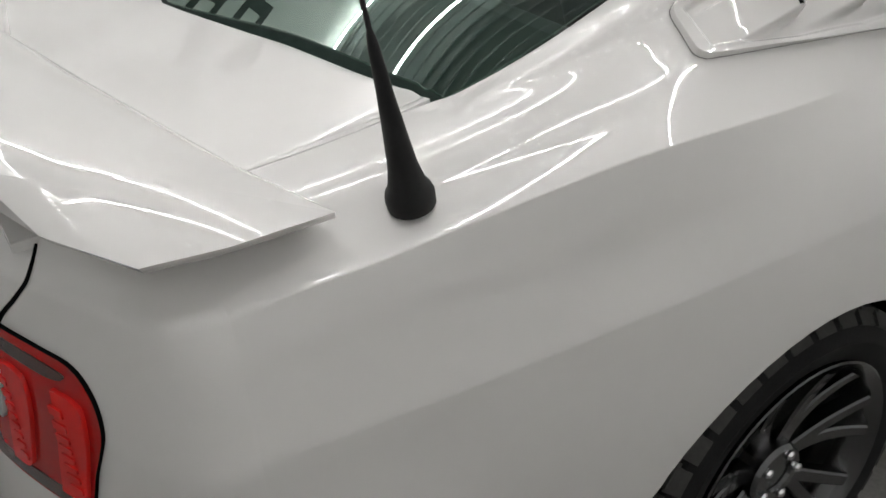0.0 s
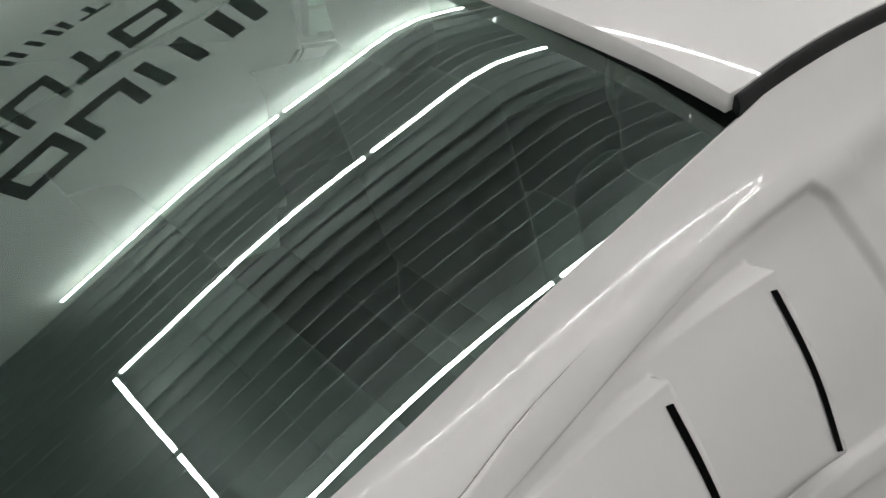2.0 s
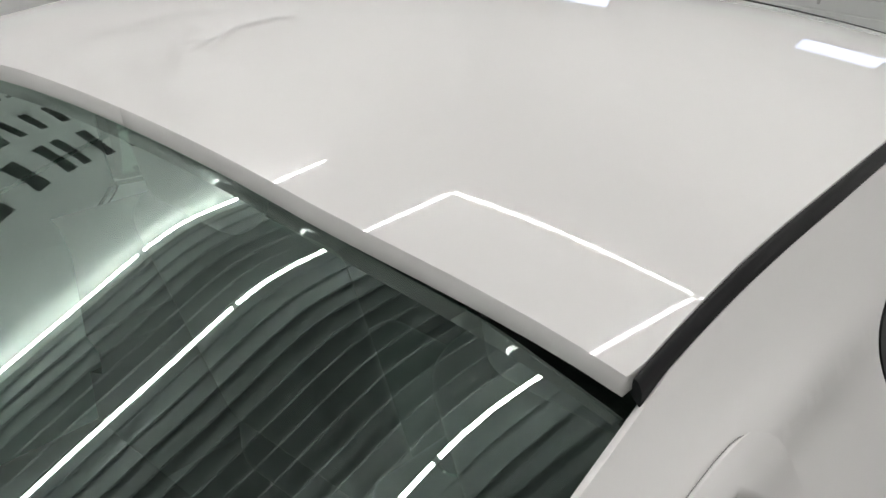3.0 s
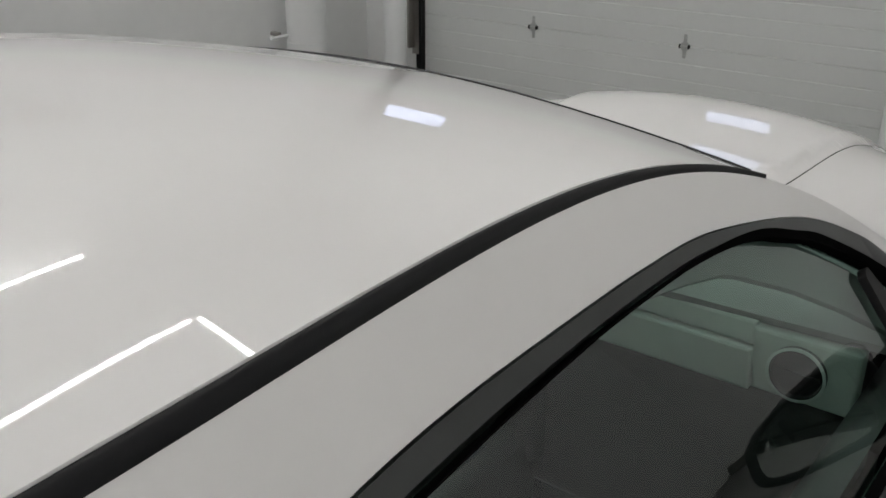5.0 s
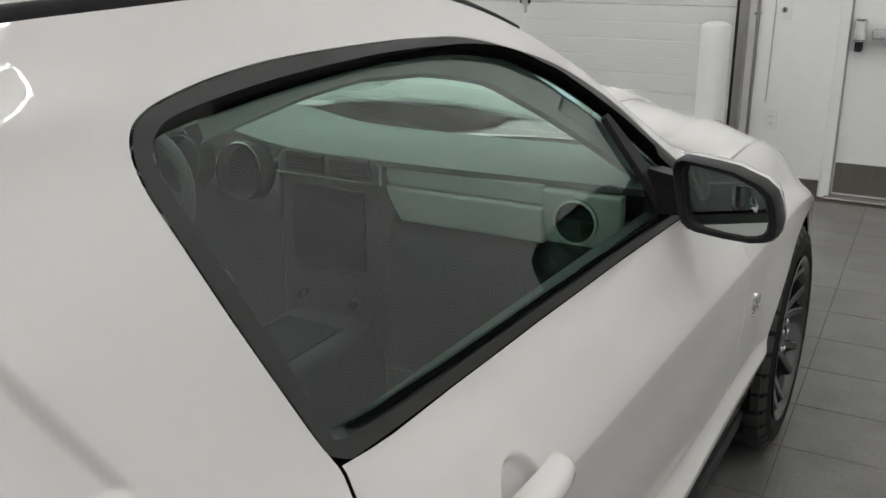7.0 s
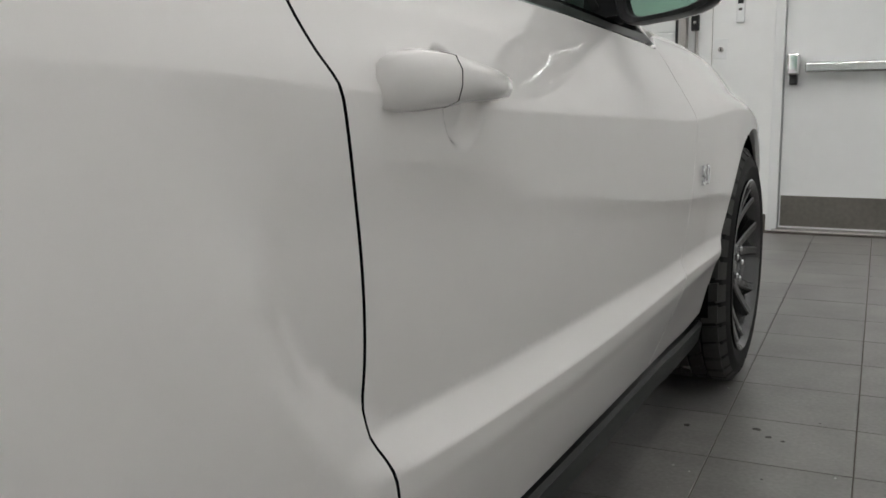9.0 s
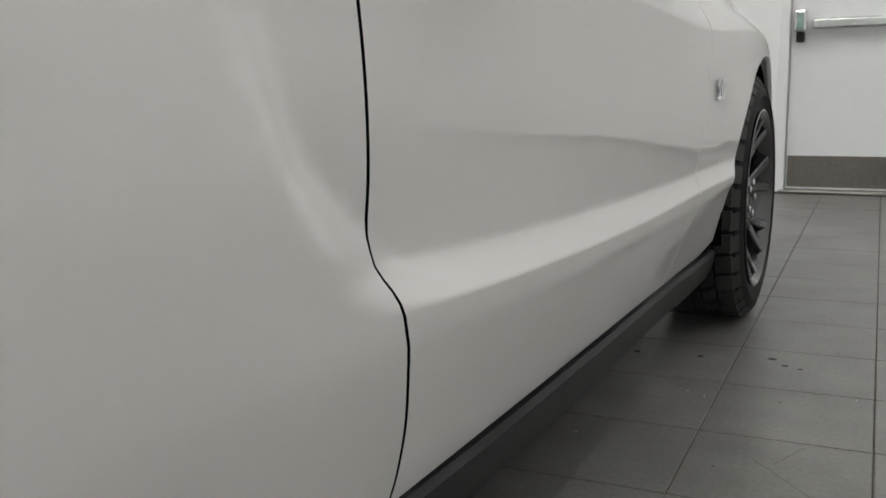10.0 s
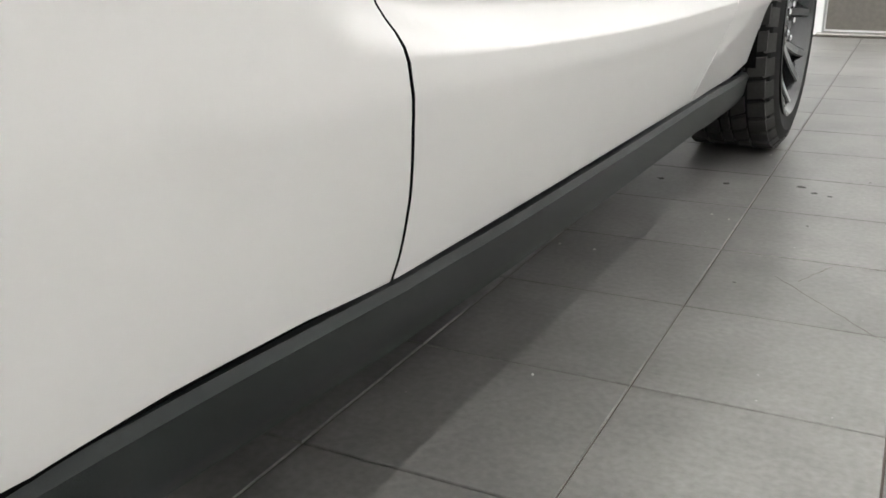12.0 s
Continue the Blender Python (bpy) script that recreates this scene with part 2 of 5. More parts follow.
# ---- the car's outer form: profile curves along the car, lofted across it ----
YS = [-1.20, -0.85, -0.50, -0.20, 0.10, 0.35, 0.60, 1.20, 1.65, 2.10, 2.72, 3.20, 3.55]
CX = [
    [0.78, 0.82, 0.83, 0.83, 0.83, 0.83, 0.83, 0.83, 0.83, 0.82, 0.8, 0.77, 0.7],
    [0.8, 0.84, 0.87, 0.88, 0.88, 0.87, 0.858, 0.85, 0.848, 0.848, 0.865, 0.83, 0.74],
    [0.815, 0.855, 0.89, 0.91, 0.912, 0.905, 0.903, 0.898, 0.895, 0.893, 0.895, 0.86, 0.77],
    [0.82, 0.86, 0.9, 0.922, 0.924, 0.918, 0.914, 0.912, 0.908, 0.906, 0.91, 0.865, 0.775],
    [0.82, 0.865, 0.908, 0.932, 0.934, 0.928, 0.92, 0.915, 0.912, 0.913, 0.922, 0.87, 0.78],
    [0.82, 0.865, 0.908, 0.93, 0.93, 0.922, 0.912, 0.907, 0.906, 0.91, 0.922, 0.87, 0.78],
    [0.815, 0.86, 0.9, 0.915, 0.912, 0.902, 0.895, 0.892, 0.892, 0.896, 0.912, 0.855, 0.76],
    [0.7996, 0.8396, 0.8767, 0.8857, 0.875, 0.865, 0.858, 0.855, 0.852, 0.855, 0.868, 0.815, 0.71],
    [0.7856, 0.8197, 0.8576, 0.846, 0.812, 0.808, 0.808, 0.814, 0.816, 0.812, 0.8, 0.765, 0.66],
    [0.6847, 0.703, 0.7394, 0.7435, 0.722, 0.714, 0.712, 0.712, 0.735, 0.76, 0.73, 0.7, 0.58],
    [0.6, 0.6, 0.602, 0.602, 0.6, 0.594, 0.59, 0.585, 0.645, 0.72, 0.64, 0.6, 0.5],
    [0.57, 0.57, 0.572, 0.574, 0.572, 0.566, 0.562, 0.557, 0.615, 0.69, 0.61, 0.57, 0.47],
    [0.32, 0.32, 0.32, 0.32, 0.32, 0.32, 0.32, 0.32, 0.35, 0.37, 0.33, 0.31, 0.26],
    [0, 0, 0, 0, 0, 0, 0, 0, 0, 0, 0, 0, 0],
]
CZ = [
    [0.36, 0.3, 0.24, 0.21, 0.21, 0.2, 0.2, 0.2, 0.2, 0.2, 0.21, 0.24, 0.26],
    [0.42, 0.36, 0.32, 0.3, 0.29, 0.286, 0.272, 0.255, 0.252, 0.25, 0.27, 0.32, 0.3],
    [0.52, 0.48, 0.45, 0.44, 0.44, 0.43, 0.42, 0.39, 0.385, 0.385, 0.41, 0.42, 0.345],
    [0.58, 0.54, 0.52, 0.51, 0.505, 0.495, 0.478, 0.446, 0.437, 0.435, 0.45, 0.47, 0.38],
    [0.65, 0.63, 0.63, 0.62, 0.62, 0.61, 0.6, 0.575, 0.565, 0.56, 0.57, 0.53, 0.42],
    [0.72, 0.73, 0.74, 0.74, 0.745, 0.74, 0.725, 0.695, 0.68, 0.67, 0.67, 0.585, 0.46],
    [0.795, 0.812, 0.838, 0.85, 0.853, 0.85, 0.837, 0.802, 0.785, 0.773, 0.772, 0.625, 0.5],
    [0.8908, 0.9144, 0.9336, 0.9404, 0.945, 0.938, 0.92, 0.89, 0.872, 0.86, 0.82, 0.68, 0.56],
    [0.9592, 0.9904, 1.0415, 1.0337, 1.02, 1.01, 0.992, 0.963, 0.946, 0.932, 0.905, 0.755, 0.63],
    [1.0142, 1.0274, 1.0868, 1.1209, 1.19, 1.205, 1.2, 1.185, 1.09, 0.985, 0.93, 0.785, 0.66],
    [1.01, 1.03, 1.098, 1.229, 1.325, 1.38, 1.397, 1.38, 1.22, 0.995, 0.955, 0.81, 0.68],
    [1.013, 1.033, 1.105, 1.236, 1.331, 1.379, 1.402, 1.385, 1.228, 1.002, 0.958, 0.815, 0.685],
    [1.035, 1.055, 1.133, 1.269, 1.358, 1.403, 1.426, 1.41, 1.28, 1.04, 1.02, 0.87, 0.74],
    [1.04, 1.062, 1.143, 1.279, 1.366, 1.41, 1.433, 1.418, 1.3, 1.06, 1.045, 0.9, 0.77],
]


def spline(xs, ys):
    """Natural cubic spline; returns a function of an array."""
    xs, ys = np.array(xs, float), np.array(ys, float)
    n, h = len(xs), np.diff(xs)
    a, r = np.eye(n), np.zeros(n)
    for i in range(1, n - 1):
        a[i, i - 1 : i + 2] = h[i - 1], 2 * (h[i - 1] + h[i]), h[i]
        r[i] = 6 * ((ys[i + 1] - ys[i]) / h[i] - (ys[i] - ys[i - 1]) / h[i - 1])
    m = np.linalg.solve(a, r)

    def f(x):
        x = np.asarray(x, float)
        i = np.clip(np.searchsorted(xs, x) - 1, 0, n - 2)
        u, v = xs[i + 1] - x, x - xs[i]
        return (m[i] * u**3 + m[i + 1] * v**3) / (6 * h[i]) + (ys[i] / h[i] - m[i] * h[i] / 6) * u + (ys[i + 1] / h[i] - m[i + 1] * h[i] / 6) * v

    return f


FX, FZ = [spline(YS, c) for c in CX], [spline(YS, c) for c in CZ]


def smooth(e0, e1, x):
    t = np.clip((np.asarray(x, float) - e0) / (e1 - e0), 0, 1)
    return t * t * (3 - 2 * t)


SCALLOP = 0.036
CREASE, SHOULDER = FZ[3], FZ[6]


def dent(y, z):
    """The scallop in door and wing between lower crease and shoulder, and the cup behind the door handle."""
    y, z = np.asarray(y, float), np.asarray(z, float)
    low, high = CREASE(y) + 0.004, SHOULDER(y) + 0.004
    u = np.clip((z - low) / (high - low), 0, 1)
    edge = np.interp(u, [0, 0.02, 0.09, 0.27, 0.46, 0.73, 1], [0.66, 0.60, 0.556, 0.508, 0.468, 0.428, 0.40])
    depth = smooth(0.0, 0.085 + 0.15 * np.clip(1 - u / 0.35, 0, 1), y - edge) * (1 - 0.45 * smooth(1.2, 2.0, y)) * smooth(2.5, 2.2, y)
    shelf = np.where(u < 0.11, np.sin(0.42 * np.pi * np.clip(u / 0.11, 0, 1)) / math.sin(0.42 * np.pi), 1 - (u - 0.11) / 0.89)
    cup = np.hypot((y - CUP[0]) / CUP[2], (z - CUP[1]) / CUP[3])
    return SCALLOP * depth * np.clip(shelf, 0, 1) + 0.017 * smooth(1.0, 0.62, cup)


CUP = (0.862, 0.828, 0.052, 0.058)


def surf(y, s):
    """Points on the car's right side, for arrays y (along the car) and s (0 sill to 13 centre line)."""
    y, s = np.broadcast_arrays(np.asarray(y, float), np.asarray(s, float))
    cx, cz = np.stack([f(y) for f in FX], -1), np.stack([f(y) for f in FZ], -1)
    cx = np.concatenate([2 * cx[..., :1] - cx[..., 1:2], cx, -cx[..., -2:-1]], -1)
    cz = np.concatenate([2 * cz[..., :1] - cz[..., 1:2], cz, cz[..., -2:-1]], -1)
    i = np.clip(np.floor(s).astype(int), 0, 12)
    t = s - i

    def mix(c):
        p = [np.take_along_axis(c, (i + k)[..., None], -1)[..., 0] for k in range(4)]
        return 0.5 * (2 * p[1] + (p[2] - p[0]) * t + (2 * p[0] - 5 * p[1] + 4 * p[2] - p[3]) * t**2 + (3 * p[1] - p[0] - 3 * p[2] + p[3]) * t**3)

    x, z = mix(cx), mix(cz)
    # the edge between flank and shelf below the side window turns sharply
    sharp = 0.85 * smooth(0.7, 0.2, y) * smooth(7.0, 7.6, s) * smooth(9.0, 8.4, s)
    straight = [np.take_along_axis(c, (i + 1)[..., None], -1)[..., 0] * (1 - t) + np.take_along_axis(c, (i + 2)[..., None], -1)[..., 0] * t for c in (cx, cz)]
    x, z = x + (straight[0] - x) * sharp, z + (straight[1] - z) * sharp
    # the sharp shoulder line along the flank
    x = x + 0.007 * np.clip(1 - np.abs(s - 6.0), 0, 1) ** 2 * (0.3 + 0.7 * smooth(0.1, 0.6, y) + 0.35 * smooth(-0.2, -0.6, y))
    # rounded ridge along the roof pillar, beside the rear window
    ridge = 1.6 * np.exp(-(((s - 9.52) / 0.12) ** 2)) * smooth(-0.62, -0.42, y) * smooth(0.7, 0.4, y)
    x, z = x + 0.0045 * ridge, z + 0.004 * ridge
    return np.stack([x - dent(y, z), y, z], -1)


def surf_normal(y, s, e=0.004):
    a = surf(y + e, s) - surf(y - e, s)
    b = surf(y, np.asarray(s) + 4 * e) - surf(y, np.asarray(s) - 4 * e)
    n = np.cross(a, b)
    n /= np.linalg.norm(n, axis=-1, keepdims=True) + 1e-12
    return n * np.where(n[..., :1] * 0.7 + n[..., 2:] * 0.7 < 0, -1, 1)


S_FINE = np.linspace(0, 11, 441)


def s_at(y, z):
    """The s at which the side has the height z."""
    zs = np.maximum.accumulate(surf(np.full(len(S_FINE), float(y)), S_FINE)[:, 2])
    return float(np.interp(z, zs, S_FINE))


def yz(points):
    """Side-view points (y, z) as (y, s)."""
    return [(y, s_at(y, z)) for y, z in points]


# the rear: from the side round a bevelled corner to the centre line
TAIL_X = spline([0, 0.12, 0.28, 0.62, 1.0], [1.0, 0.985, 0.90, 0.55, 0.0])
TAIL_Y = spline([0, 0.12, 0.28, 0.62, 1.0], [-1.0, -1.055, -1.105, -1.22, -1.27])


def tail(a, s):
    a, s = np.broadcast_arrays(np.asarray(a, float), np.asarray(s, float))
    p = surf(np.full(a.shape, -1.0), s)
    return np.stack([p[..., 0] * TAIL_X(a), TAIL_Y(a), p[..., 2]], -1)


def tail_normal(a, s, e=0.01):
    u, v = tail(np.asarray(a) + e, s) - tail(np.asarray(a) - e, s), tail(a, np.asarray(s) + 0.05) - tail(a, np.asarray(s) - 0.05)
    n = np.cross(u, v)
    n /= np.linalg.norm(n, axis=-1, keepdims=True) + 1e-12
    return n * np.where(n[..., :1] * 0.6 - n[..., 1:2] < 0, -1, 1)

# ---- the workshop ----
NORTH, WEST, EAST, SOUTH, HIGH = 5.88, -4.10, 4.2, -5.0, 5.70
GATE_W, GATE_E, GATE_H = -3.60, 0.02, 3.27
DOOR_W, DOOR_E, DOOR_H = 0.61, 1.58, 2.08


def structure(ob, label):
    return tagged(ob, label, kind="structure")


# floor: a bed of grout with separate tiles on it
floor = structure(part("floor", box(WEST - 0.2, EAST + 0.2, SOUTH - 0.2, NORTH + 0.2, -0.1, -0.0035), GROUT), "worn grey square floor tiles with dark joints")

# north wall, built round its openings
def wall(name, boxes, label, mat=WALL):
    bm = bmesh.new()
    for b in boxes:
        box(*b, bm=bm)
    return structure(part(name, bm, mat), label)


wall("wall_north", [(WEST - 0.2, GATE_W, NORTH, NORTH + 0.2, 0, HIGH), (GATE_W, GATE_E, NORTH, NORTH + 0.2, GATE_H, HIGH), (GATE_E, DOOR_W, NORTH, NORTH + 0.2, 0, HIGH), (DOOR_W, DOOR_E, NORTH, NORTH + 0.2, DOOR_H, HIGH), (DOOR_E, EAST + 0.2, NORTH, NORTH + 0.2, 0, HIGH)], "smooth white painted wall round a sectional door and an exit door")
wall("wall_west", [(WEST - 0.2, WEST, SOUTH - 0.2, NORTH, 0, HIGH)], "plain white painted wall with black letter shapes")
wall("wall_east", [(EAST, EAST + 0.2, SOUTH - 0.2, NORTH, 0, HIGH)], "plain white painted wall")
wall("wall_south", [(WEST, EAST, SOUTH - 0.2, SOUTH, 0, HIGH)], "plain white painted wall")
wall("ceiling", [(WEST - 0.2, EAST + 0.2, SOUTH - 0.2, NORTH + 0.2, HIGH, HIGH + 0.15)] + [(x, x + 0.026, SOUTH, NORTH, HIGH - 0.038, HIGH + 0.01) for x in np.arange(WEST + 0.1, EAST, 0.21)], "white ribbed sheet-metal ceiling", CEIL)


def baseboard(x0, x1):
    structure(part("baseboard", box(x0, x1, NORTH - 0.008, NORTH, 0.0, 0.10, 0.003), BASE), "dark brown-grey vinyl wall base")


baseboard(WEST, GATE_W - 0.1)
baseboard(GATE_E + 0.10, DOOR_W - 0.06)
baseboard(DOOR_E + 0.06, EAST)

# sectional overhead door: sections with shallow ribs
gate = structure(new("door_1"), "closed white ribbed steel sectional overhead door")
gate.location = (0, NORTH + 0.05, 0)
SECTION_H = 0.545
for k in range(6):
    bm = bmesh.new()
    z0, z1 = 0.012 + k * SECTION_H, 0.008 + (k + 1) * SECTION_H
    rows = [(0.0, z0)]
    for r in range(1, 5):
        z = z0 + (z1 - z0) * r / 5
        rows += [(0.0, z - 0.006), (0.004, z - 0.002), (0.004, z + 0.002), (0.0, z + 0.006)]
    rows += [(0.0, z1 - 0.004), (0.004, z1)]
    left = [bm.verts.new((GATE_W - 0.04, d, z)) for d, z in rows]
    right = [bm.verts.new((GATE_E + 0.04, d, z)) for d, z in rows]
    back = [bm.verts.new((x, 0.05, z)) for x, z in ((GATE_W - 0.04, z1), (GATE_E + 0.04, z1), (GATE_E + 0.04, z0), (GATE_W - 0.04, z0))]
    for i in range(len(rows) - 1):
        bm.faces.new((left[i], right[i], right[i + 1], left[i + 1]))
    bm.faces.new((left[-1], right[-1], back[1], back[0]))
    bm.faces.new((back[0], back[1], back[2], back[3]))
    bm.faces.new((left[0], back[3], back[2], right[0]))
    part("section", bm, SECTION, gate)


def hinge(x, z):
    bm = bmesh.new()
    out = [(-0.022, 0.0), (-0.030, -0.012), (-0.012, -0.03), (-0.010, -0.075), (0.010, -0.075), (0.012, -0.03), (0.030, -0.012), (0.022, 0.0), (0.030, 0.012), (0.012, 0.03), (0.010, 0.075), (-0.010, 0.075), (-0.012, 0.03), (-0.030, 0.012)]
    prism(out, 0.004, pose(x, -0.001, z, 90), bm=bm)
    for dz in (-0.055, 0.055):
        lathe([(0.006, 0), (0.006, 0.006)], 6, pose(x, -0.005, z + dz, 90), bm)
    hg = part("hinge", bm, GALV, gate, "bright galvanised steel hinge")
    part("pin", tube([(x - 0.030, -0.012, z), (x + 0.030, -0.012, z)], 0.006, 8), GALV, hg)
    for d in (-0.030, 0.030):
        part("roller", tube([(x + d - 0.004, -0.012, z), (x + d + 0.004, -0.012, z)], 0.014, 10), RUBBER, hg, "black roller end")


for k in range(1, 6):
    for x in (-2.575, -1.447):
        hinge(x, 0.01 + k * SECTION_H)

# door tracks and dark seals on both sides
for x, sgn in ((GATE_W, 1), (GATE_E, -1)):
    tr = thing("door_track", "galvanised steel roller track of the overhead door", "track", "door tracks", (x, NORTH, 0))
    bm = box(min(0, sgn * 0.05), max(0, sgn * 0.05), 0.002, 0.055, 0.0, GATE_H)
    part("seal", bm, RUBBER, tr, "black rubber seal")
    bm = box(-0.01 - 0.02 * sgn, 0.01 - 0.02 * sgn, -0.07, -0.005, 0.3, GATE_H - 0.1, 0.004)
    box(-0.03, 0.03, -0.008, -0.002, 0.25, GATE_H - 0.05, bm=bm)
    part("rail", bm, STEEL, tr)


def bollard(x, y, h, label):
    b = thing("bollard", label, "bollard", "bollards by the overhead door", (x, y, 0))
    part("post", lathe([(0.083, 0), (0.083, h - 0.035), (0.078, h - 0.02), (0.05, h - 0.006), (0.0005, h)], 28), DOORPAINT, b, smooth=True)
    part("base_plate", lathe([(0.10, 0), (0.10, 0.008), (0.084, 0.010)], 28), DOORPAINT, b)
    return b


bollard(-0.05, 5.50, 1.045, "white sleeved steel bollard beside the overhead door")
bollard(-3.45, 5.46, 1.045, "white sleeved steel bollard by the door's far jamb")

# exit door with panic bar and kick plate
ex = structure(new("door_2"), "closed white steel exit door with steel kick plate")
ex.location = (0, NORTH, 0)
part("leaf", box(DOOR_W + 0.012, DOOR_E - 0.012, 0.03, 0.075, 0.018, DOOR_H - 0.01, 0.002), DOORPAINT, ex)
bm = box(DOOR_W - 0.05, DOOR_W + 0.006, -0.012, 0.12, 0, DOOR_H + 0.05, 0.004)
part("frame", bm, DOORPAINT, ex)
part("frame", box(DOOR_E - 0.006, DOOR_E + 0.05, -0.012, 0.12, 0, DOOR_H + 0.05, 0.004), DOORPAINT, ex)
part("frame", box(DOOR_W + 0.006, DOOR_E - 0.006, -0.012, 0.12, DOOR_H, DOOR_H + 0.05, 0.004), DOORPAINT, ex)
part("kick_plate", box(DOOR_W + 0.02, DOOR_E - 0.02, 0.026, 0.031, 0.03, 0.215, 0.001), KICK, ex, "brushed steel kick plate")
part("threshold", box(DOOR_W - 0.02, DOOR_E + 0.02, -0.06, 0.1, 0.0, 0.014, 0.005), STEEL, ex, "ribbed aluminium threshold")
bar = part("panic_bar", box(DOOR_W + 0.13, DOOR_E - 0.10, -0.055, 0.0, 0.945, 1.005, 0.012, 3), BRIGHT, ex, "bright aluminium push bar")
bm = box(DOOR_W + 0.03, DOOR_W + 0.10, -0.065, 0.03, 0.93, 1.06, 0.014, 3)
part("latch_case", bm, CHROME, ex, "chromed latch case")
part("latch_handle", box(DOOR_W + 0.045, DOOR_W + 0.085, -0.045, 0.03, 0.875, 0.935, 0.006), RUBBER, ex)


def wall_plate(name, x, z, w, h, label, kind):
    p = thing(name, label, kind, "", (x, NORTH, z))
    part("plate", box(-w / 2, w / 2, -0.006, 0, -h / 2, h / 2, 0.002), DOORPAINT, p)
    return p


sw = wall_plate("key_switch", 0.25, 1.10, 0.075, 0.118, "white wall plate with a round key switch", "switch")
part("lock_ring", lathe([(0.016, 0), (0.016, 0.005), (0.011, 0.007)], 16, pose(0, -0.006, -0.005, 90)), STEEL, sw)
part("keyhole", box(-0.003, 0.003, -0.0145, -0.012, -0.016, 0.008), RUBBER, sw)
outlet = wall_plate("wall_outlet", 0.235, 0.44, 0.072, 0.116, "white duplex wall outlet with a plain plate", "outlet")
for dz in (-0.021, 0.021):
    sock = part("socket", box(-0.017, 0.017, -0.009, -0.005, dz - 0.014, dz + 0.014, 0.004), DOORPAINT, outlet)
    for dx in (-0.007, 0.007):
        part("slot", box(dx - 0.0015, dx + 0.0015, -0.0105, -0.0085, dz - 0.003, dz + 0.007), RUBBER, sock)

# conduit, beaded pull chain and a control box on the wall
con = thing("conduit", "thin grey steel conduit clipped to the white wall", "conduit", "", (0.105, NORTH - 0.02, 0.12))
part("pipe", tube([(0, 0, 0), (0, 0, 2.6)], 0.010, 10), STEEL, con, smooth=True)
for z in (0.03, 0.95, 1.9):
    part("clip", box(-0.022, 0.014, -0.012, 0.02, z - 0.008, z + 0.008, 0.002), STEEL, con)

bx = thing("control_box", "small black control box with a green lamp on the wall", "control box", "", (0.10, NORTH - 0.032, 1.28))
part("case", box(-0.022, 0.022, -0.03, 0.012, -0.07, 0.07, 0.004), RUBBER, bx)
for dz, m in ((0.03, light_material("green_lamp", (0.1, 1.0, 0.35), 1.5)), (-0.02, STEEL)):
    part("button", lathe([(0.009, 0), (0.009, 0.006), (0.006, 0.008)], 12, pose(0, -0.030, dz, 90)), m, bx)
rm = thing("wall_remote", "white remote control in a wall cradle", "remote", "", (0.36, NORTH, 1.33))
part("case", box(-0.024, 0.024, -0.022, 0, -0.08, 0.08, 0.005), DOORPAINT, rm)
part("display", box(-0.016, 0.016, -0.0235, -0.021, 0.03, 0.065), SILL, rm)
part("button", box(-0.010, 0.010, -0.0245, -0.021, -0.01, 0.005, 0.001), BASE, rm)
ch = thing("pull_chain", "fine beaded pull chain hanging down the wall", "chain", "", (0.195, NORTH - 0.012, 0.55))
part("beads", tube([(0, 0, 0), (0.004, 0, 0.6), (0, 0, 1.4), (0, 0, 2.6)], 0.0028, 6), STEEL, ch)

# windows in the overhead door, with daylight behind
DAY = light_material("daylight", (0.60, 0.70, 1.0), 1.8)
for x in (-3.18, -0.94):
    w = structure(new("window_1"), "small daylit window in the overhead door")
    w.location = (x, NORTH + 0.046, 2.45)
    part("pane", box(-0.30, 0.30, -0.003, 0.001, -0.21, 0.21), DAY, w)
    for a in (box(-0.33, 0.33, -0.008, 0.003, 0.21, 0.24, 0.002), box(-0.33, 0.33, -0.008, 0.003, -0.24, -0.21, 0.002), box(-0.33, -0.30, -0.008, 0.003, -0.21, 0.21, 0.002), box(0.30, 0.33, -0.008, 0.003, -0.21, 0.21, 0.002)):
        part("frame", a, RUBBER, w)

# a wide white duct on the west wall
du = thing("duct", "wide round white duct with a band, bracketed to the wall", "duct", "", (-3.80, 4.93, 0.36))
part("pipe", lathe([(0.135, 0), (0.142, 0.004), (0.142, 0.10), (0.137, 0.105), (0.137, HIGH - 0.36)], 32), DOORPAINT, du, smooth=True)
part("bracket", box(-0.20, -0.12, -0.16, -0.13, 0.14, 0.165, 0.003), STEEL, du)
part("bracket_arm", tube([(-0.05, -0.10, 0.15), (-0.06, -0.28, 0.15)], 0.012, 8), DOORPAINT, du)

